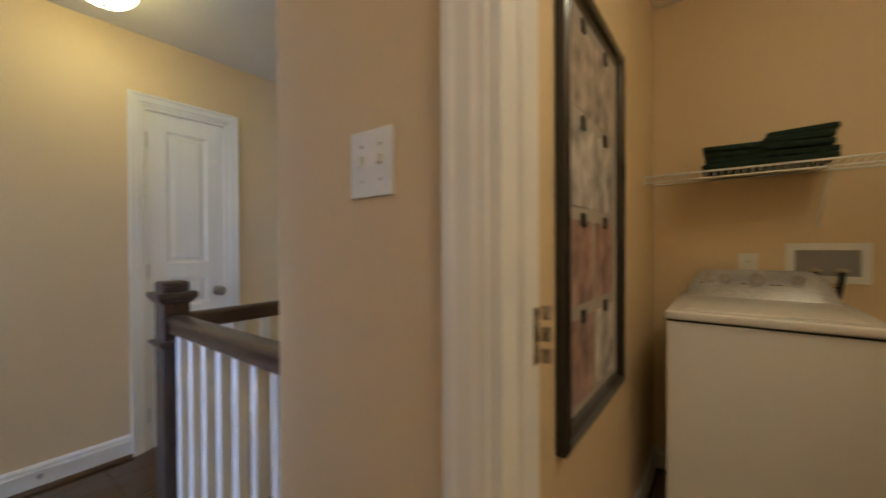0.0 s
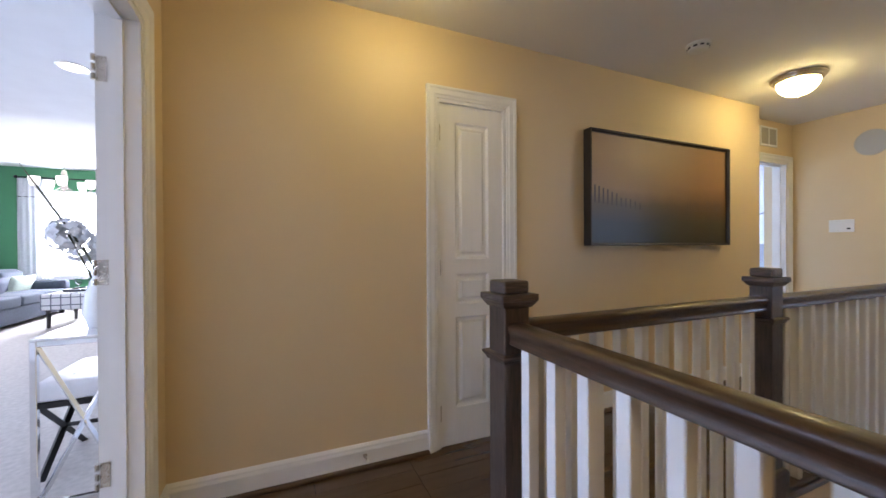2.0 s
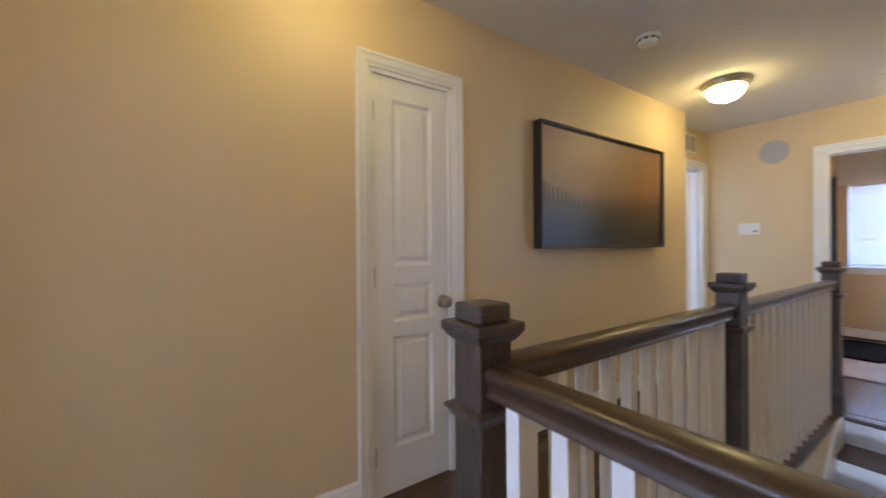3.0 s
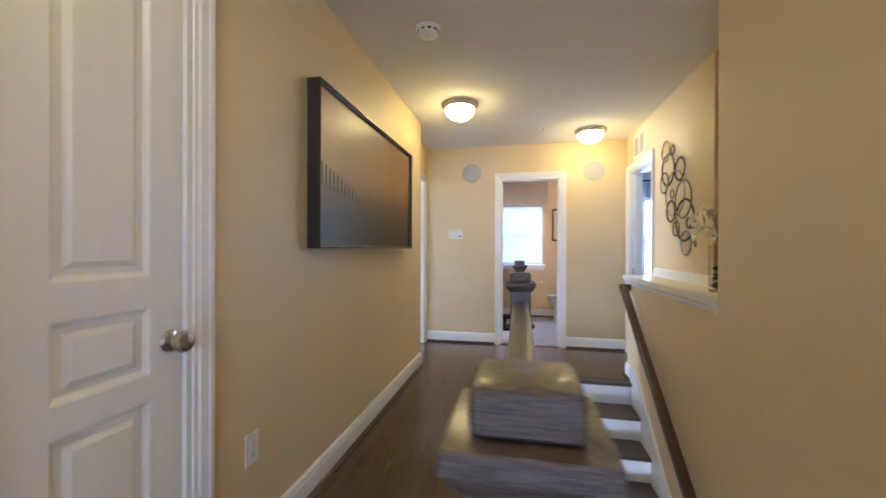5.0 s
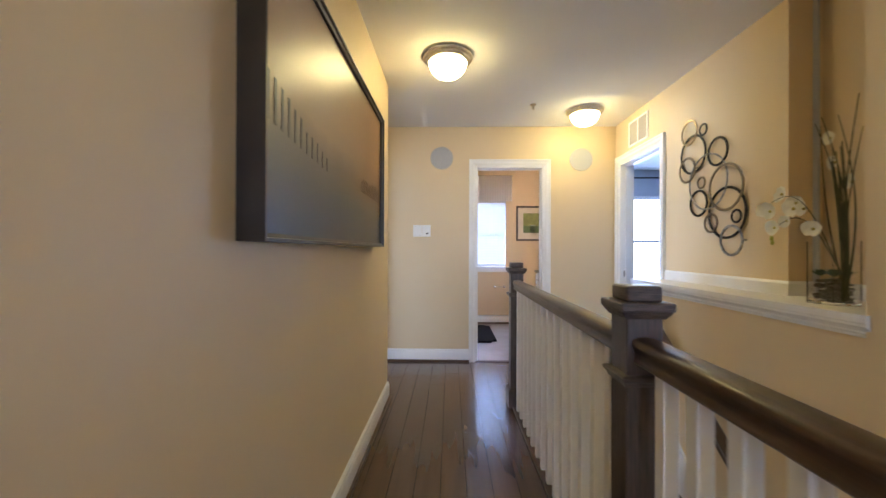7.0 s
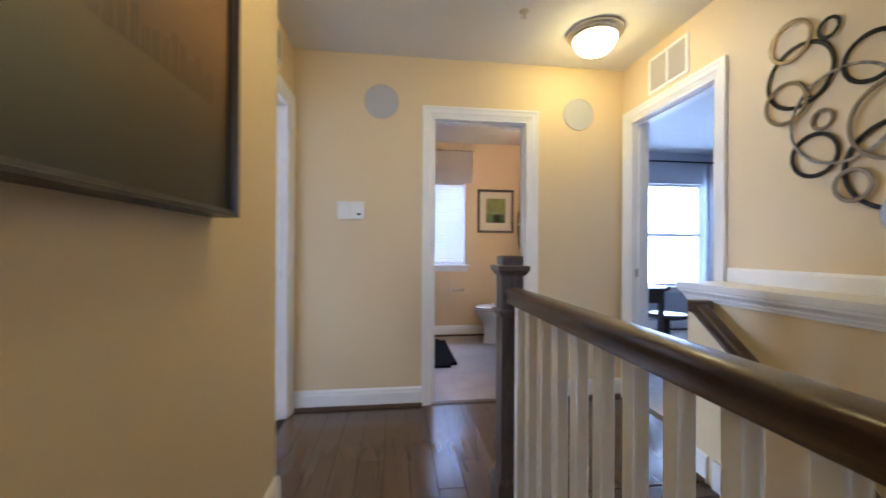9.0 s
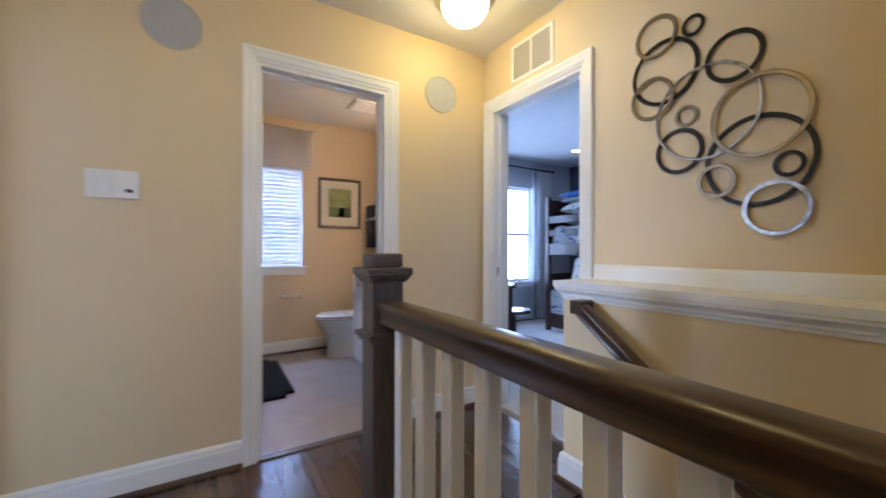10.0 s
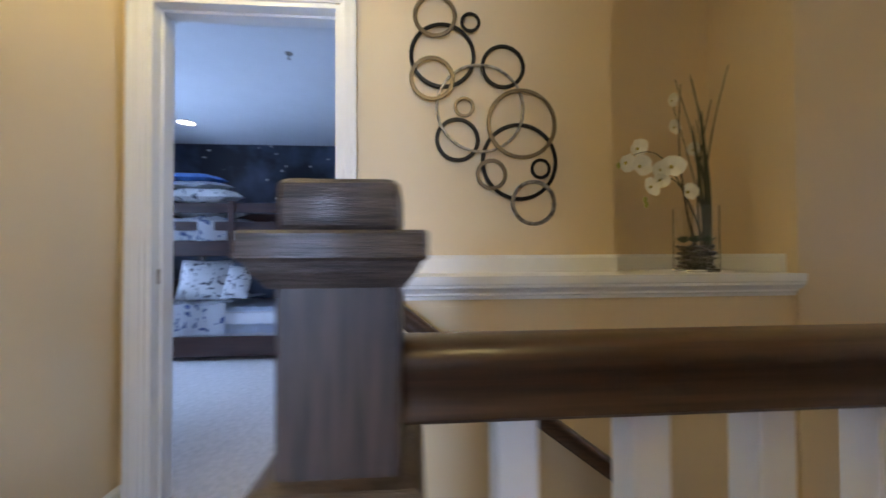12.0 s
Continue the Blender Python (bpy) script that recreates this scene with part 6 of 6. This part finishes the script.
def plaid():
    m = material("white_plaid_upholstery", (0.72, 0.71, 0.70), 0.9, vary=0.04, scale=30, bump=0.3)
    t = m.node_tree
    b = t.nodes["Principled BSDF"]
    co = t.nodes.new("ShaderNodeTexCoord")
    s = t.nodes.new("ShaderNodeSeparateXYZ")
    t.links.new(co.outputs["Object"], s.inputs[0])
    last = None
    for ax in "XYZ":
        a = t.nodes.new("ShaderNodeMath")
        a.operation, a.inputs[1].default_value = "MULTIPLY", 9.0
        t.links.new(s.outputs[ax], a.inputs[0])
        f = t.nodes.new("ShaderNodeMath")
        f.operation = "FRACT"
        t.links.new(a.outputs[0], f.inputs[0])
        c = t.nodes.new("ShaderNodeMath")
        c.operation, c.inputs[1].default_value = "LESS_THAN", 0.12
        t.links.new(f.outputs[0], c.inputs[0])
        if last is None:
            last = c
        else:
            mxm = t.nodes.new("ShaderNodeMath")
            mxm.operation = "MAXIMUM"
            t.links.new(last.outputs[0], mxm.inputs[0])
            t.links.new(c.outputs[0], mxm.inputs[1])
            last = mxm
    mx = t.nodes.new("ShaderNodeMix")
    mx.data_type = "RGBA"
    mx.inputs["A"].default_value, mx.inputs["B"].default_value = (0.72, 0.71, 0.70, 1), (0.10, 0.11, 0.14, 1)
    t.links.new(last.outputs[0], mx.inputs["Factor"])
    t.links.new(mx.outputs["Result"], b.inputs["Base Color"])
    return m


ott = thing("ottoman", (-5.78, -2.75, 0.006), "white plaid ottoman with dark tapered legs", "ottoman")
part("cushion", boxes((-0.47, 0.47, -0.45, 0.45, 0.27, 0.505), bevel=0.03, seg=3), plaid(), ott, "white plaid upholstery", True)
for x in (-0.40, 0.40):
    for y in (-0.38, 0.38):
        part("leg", cyl(bmesh.new(), (x, y, 0), (x, y, 0.275), 0.022, 0.034, 4), BLACK, ott)
tray = thing("serving_tray", (-5.85, -2.88, 0.512), "black serving tray on the ottoman", "tray")
bm = boxes((-0.24, 0.24, -0.17, 0.17, 0, 0.012))
sweep(bm, [(-0.24, -0.17, 0.0), (0.24, -0.17, 0.0), (0.24, 0.17, 0.0), (-0.24, 0.17, 0.0)], [(0, 0), (0.012, 0), (0.012, 0.035), (0, 0.035)], (0, 0, 1), True)
part("tray_body", bm, BLACK, tray)
for k, (x, y) in enumerate(((-5.80, -2.95), (-5.90, -2.82))):
    gl = thing("goblet", (x, y, 0.526), "clear stemmed glass on the tray", "glass", "goblets on the tray")
    part("glass_bowl", lathe(bmesh.new(), [(0, 0), (0.035, 0), (0.034, 0.004), (0.005, 0.008), (0.005, 0.07), (0.03, 0.09), (0.045, 0.13), (0.042, 0.19), (0.039, 0.19), (0.042, 0.13), (0.026, 0.094), (0, 0.078)], 20), CLEAR, gl, smooth=True)

rm = thing("curtain_rod", (MX + 0.09, -3.35, 2.52), "black iron curtain rod on green wall", "curtain rod", rz=90)
part("rod", cyl(bmesh.new(), (-1.12, 0, 0), (1.12, 0, 0), 0.013, n=12), ROD, rm, smooth=True)
for x in (-1.13, 1.13):
    bm = bmesh.new()
    r = bmesh.ops.create_icosphere(bm, subdivisions=2, radius=0.03)
    bmesh.ops.translate(bm, vec=(x, 0, 0), verts=r["verts"])
    part("finial", bm, ROD, rm, smooth=True)
for x in (-1.0, 0.0, 1.0):
    part("bracket", boxes((x - 0.008, x + 0.008, 0.0, 0.09, -0.02, 0.012)), ROD, rm)
for y in (-4.22, -2.48):
    c = curtain((MX + 0.09, y, 0), 0.50, 0.03, 2.50, 90, "white curtain with black banded top", 6, None, 3)
    part("trim", drape(0.502, 2.145, 2.162, 6, 0.024, 100, 3, thick=0.004), ROD, c, "narrow black band")

ch = thing("chandelier", (-6.30, -3.31, 2.72), "nickel chandelier with white glass shades", "chandelier")
part("canopy", lathe(bmesh.new(), [(0, -0.001), (0.065, -0.001), (0.06, -0.02), (0.015, -0.035), (0, -0.035)], 24), NICKEL, ch, smooth=True)
part("stem", lathe(bmesh.new(), [(0, -0.03), (0.008, -0.03), (0.008, -0.22), (0.03, -0.24), (0.045, -0.30), (0.02, -0.36), (0.035, -0.42), (0.045, -0.52), (0.02, -0.56), (0.012, -0.62), (0, -0.63)], 20), NICKEL, ch, smooth=True)
SHADE = glow("lit_white_shade", (1.0, 0.93, 0.85), 1.1)
for k in range(5):
    a = 2 * math.pi * k / 5 + 0.3
    cx, cy = math.cos(a), math.sin(a)
    arm = part("arm", tube(bmesh.new(), [(0.02 * cx, 0.02 * cy, -0.50), (0.14 * cx, 0.14 * cy, -0.60), (0.26 * cx, 0.26 * cy, -0.62), (0.34 * cx, 0.34 * cy, -0.56), (0.35 * cx, 0.35 * cy, -0.52)], 0.007, 8), NICKEL, ch, smooth=True)
    part("shade", lathe(bmesh.new(), [(0.03, -0.53), (0.055, -0.50), (0.068, -0.44), (0.072, -0.38), (0.069, -0.38), (0.064, -0.44), (0.05, -0.495), (0.0, -0.52)], 24, Matrix.Translation((0.35 * cx, 0.35 * cy, 0))), SHADE, arm, "white glass shade", True)
downlight(-1.475, -1.317, 2.46)

con = thing("console_table", (-0.20, -0.62, 0.006), "chrome console table with crossed end frame", "console table")
GT = material("white_glossy_top", (0.78, 0.78, 0.78), 0.12, coat=0.4)
B = 0.024
for x in (-0.012, -1.30):
    for y in (-0.35, -0.012):
        part("leg", boxes((x - B / 2, x + B / 2, y - B / 2, y + B / 2, 0, 0.765), bevel=0.002), CHROME, con)
    part("rail", boxes((x - B / 2, x + B / 2, -0.338, -0.024, 0.741, 0.765), bevel=0.002), CHROME, con)
    part("rail", boxes((x - B / 2, x + B / 2, -0.338, -0.024, 0.03, 0.054), bevel=0.002), CHROME, con)
    for a, b in (((-0.34, 0.74), (-0.022, 0.05)), ((-0.34, 0.05), (-0.022, 0.74))):
        part("cross_bar", cyl(bmesh.new(), (x, a[0], a[1]), (x, b[0], b[1]), 0.011, n=4), CHROME, con)
for y in (-0.35, -0.012):
    part("rail", boxes((-1.288, -0.024, y - B / 2, y + B / 2, 0.741, 0.765), bevel=0.002), CHROME, con)
part("top", boxes((-1.312, 0.0, -0.362, 0.0, 0.765, 0.777), bevel=0.002), GT, con, "white glossy top")
so = thing("stool", (-0.75, -0.92, 0.006), "white tufted stool with black crossed legs", "stool")
part("cushion", boxes((-0.26, 0.26, -0.20, 0.20, 0.40, 0.50), bevel=0.04, seg=4), material("white_leather", (0.74, 0.72, 0.72), 0.45, vary=0.04, scale=10), so, "white tufted cushion", True)
for x in (-0.12, 0.12):
    for y in (-0.08, 0.08):
        part("button", lathe(bmesh.new(), [(0.010, 0.498), (0.008, 0.503), (0, 0.504)], 12, Matrix.Translation((x, y, 0))), PLASTIC, so)
part("frame", boxes((-0.25, 0.25, -0.19, 0.19, 0.372, 0.400)), BLACK, so)
for y in (-0.17, 0.17):
    for s in (1, -1):
        part("leg", cyl(bmesh.new(), (-0.23 * s, y, 0.0), (0.23 * s, y, 0.375), 0.018, n=4), BLACK, so)
part("stretcher", cyl(bmesh.new(), (0, -0.17, 0.19), (0, 0.17, 0.19), 0.012, n=8), BLACK, so)
fv = thing("flower_vase", (-0.42, -0.81, 0.784), "white vase of pale hydrangeas on the console", "vase")
part("vase", lathe(bmesh.new(), [(0, 0), (0.05, 0), (0.075, 0.08), (0.06, 0.18), (0.035, 0.25), (0.045, 0.29), (0.04, 0.29), (0.03, 0.25), (0, 0.24)], 24), material("white_ceramic", (0.78, 0.78, 0.78), 0.2, coat=0.3), fv, smooth=True)
rnd = random.Random(2)
HYD = material("white_hydrangea", (0.80, 0.80, 0.82), 0.8, vary=0.08, scale=30)
for k, c in enumerate(((0.06, -0.10, 0.46), (-0.08, 0.05, 0.50), (0.05, 0.06, 0.42), (-0.04, -0.08, 0.40))):
    bm = bmesh.new()
    for i in range(70):
        d_ = Vector((rnd.gauss(0, 1), rnd.gauss(0, 1), rnd.gauss(0, 1))).normalized()
        p = Vector(c) + d_ * 0.075 * rnd.uniform(0.8, 1.05)
        m = Matrix.Translation(p) @ d_.to_track_quat("Z", "Y").to_matrix().to_4x4()
        for q in range(4):
            petal(bm, m @ Matrix.Rotation(q * math.pi / 2, 4, "Z"), 0.022, 0.010)
    part("blossom_head", bm, HYD, fv, "white hydrangea head")
    part("stem", tube(bmesh.new(), [(0, 0, 0.1), (c[0] * 0.4, c[1] * 0.4, 0.28), c], 0.004, 6), STEM, fv)
for q in ((0.0, -0.30, 0.80), (0.1, -0.16, 0.62)):
    bm = bmesh.new()
    d_ = Vector(q) - Vector((0, 0, 0.25))
    petal(bm, Matrix.Translation((0, 0, 0.25)) @ d_.to_track_quat("X", "Z").to_matrix().to_4x4(), d_.length, 0.022, 0.0)
    part("long_leaf", bm, STEM, fv, "long dark green leaf")

# ---- spare room ----
HB = thing("day_bed", (-1.25, 6.35, 0.005), "grey panelled bed with white top rail", "bed")
part("headboard", boxes((-0.75, 0.65, 0.50, 0.54, 0, 1.19)), material("grey_panel", (0.33, 0.34, 0.37), 0.6), HB)
part("top_rail", boxes((-0.78, 0.68, 0.47, 0.545, 1.19, 1.25), bevel=0.006), TRIM, HB, "white top rail")
part("base", boxes((-0.75, 0.65, -0.55, 0.50, 0.0, 0.30)), TRIM, HB)
part("mattress", boxes((-0.74, 0.64, -0.54, 0.49, 0.30, 0.52), bevel=0.05, seg=3), PRINT2, HB, smooth=True)
for k, x in enumerate((-0.45, 0.30)):
    o = tagged(new("pillow"), "white and grey printed pillow against grey headboard", "pillow")
    o.matrix_basis = pose(-1.25 + x, 6.70, 0.54, 72, 0, 0)
    part("cushion", pillow_mesh(0.65, 0.46, 0.16, 12, k), PRINT2, o, smooth=True)
gar = thing("garland", (-1.30, 6.885, 1.72), "black string garland with small white shapes", "garland")
pts = [(-0.6 + 0.1 * i, 0, -0.09 * math.sin(math.pi * (i % 6) / 6) - 0.01) for i in range(13)]
part("string", tube(bmesh.new(), pts, 0.006, 6), BLACK, gar)
for i in range(1, 12):
    x, _, z = pts[i]
    part("pendant", lathe(bmesh.new(), [(0, -0.005), (0.032, -0.004), (0.034, 0.004), (0, 0.005)], 14, Matrix.Translation((x, -0.004, z - 0.045)) @ Matrix.Rotation(radians(90), 4, "X")), PLASTIC if i % 2 else PALE, gar)

# ---- hardwood floor boards ----
floor_hall = tagged(new("floor"), "dark brown hardwood board floor", "floor", "", "structure")
rnd = random.Random(21)
PW = 0.127


def lay(x0, x1, y0, y1):
    """Boards running along y over a rectangle, cut to it."""
    x = x0
    while x < x1 - 0.004:
        w = min(PW, x1 - x)
        y = y0 - rnd.uniform(0, 1.3)
        while y < y1:
            l = rnd.uniform(1.1, 2.2)
            a, b = max(y, y0), min(y + l, y1)
            if b - a > 0.01:
                h = rnd.uniform(-0.0004, 0.0004)
                bm = bmesh.new()
                g = 0.0005
                lo = [bm.verts.new(v) for v in ((x + g, a + g, -0.006), (x + w - g, a + g, -0.006), (x + w - g, b - g, -0.006), (x + g, b - g, -0.006))]
                mid = [bm.verts.new(v.co + Vector((0, 0, 0.0085 + h))) for v in lo]
                c = Vector(((2 * x + w) / 2, (a + b) / 2, 0))
                top = [bm.verts.new(v.co + Vector((0.0012 if v.co.x < c.x else -0.0012, 0.0012 if v.co.y < c.y else -0.0012, 0.0015))) for v in mid]
                for p, q in ((lo, mid), (mid, top)):
                    for i in range(4):
                        bm.faces.new((p[i], p[(i + 1) % 4], q[(i + 1) % 4], q[i]))
                bm.faces.new(top)
                part("floor_board", bm, PLANK, floor_hall)
            y += l
        x += w


lay(-0.19, 1.0, 0.66, 4.985)
lay(1.0, 2.19, 3.98, 4.985)
lay(0.0, 4.2, -0.45, 0.66)
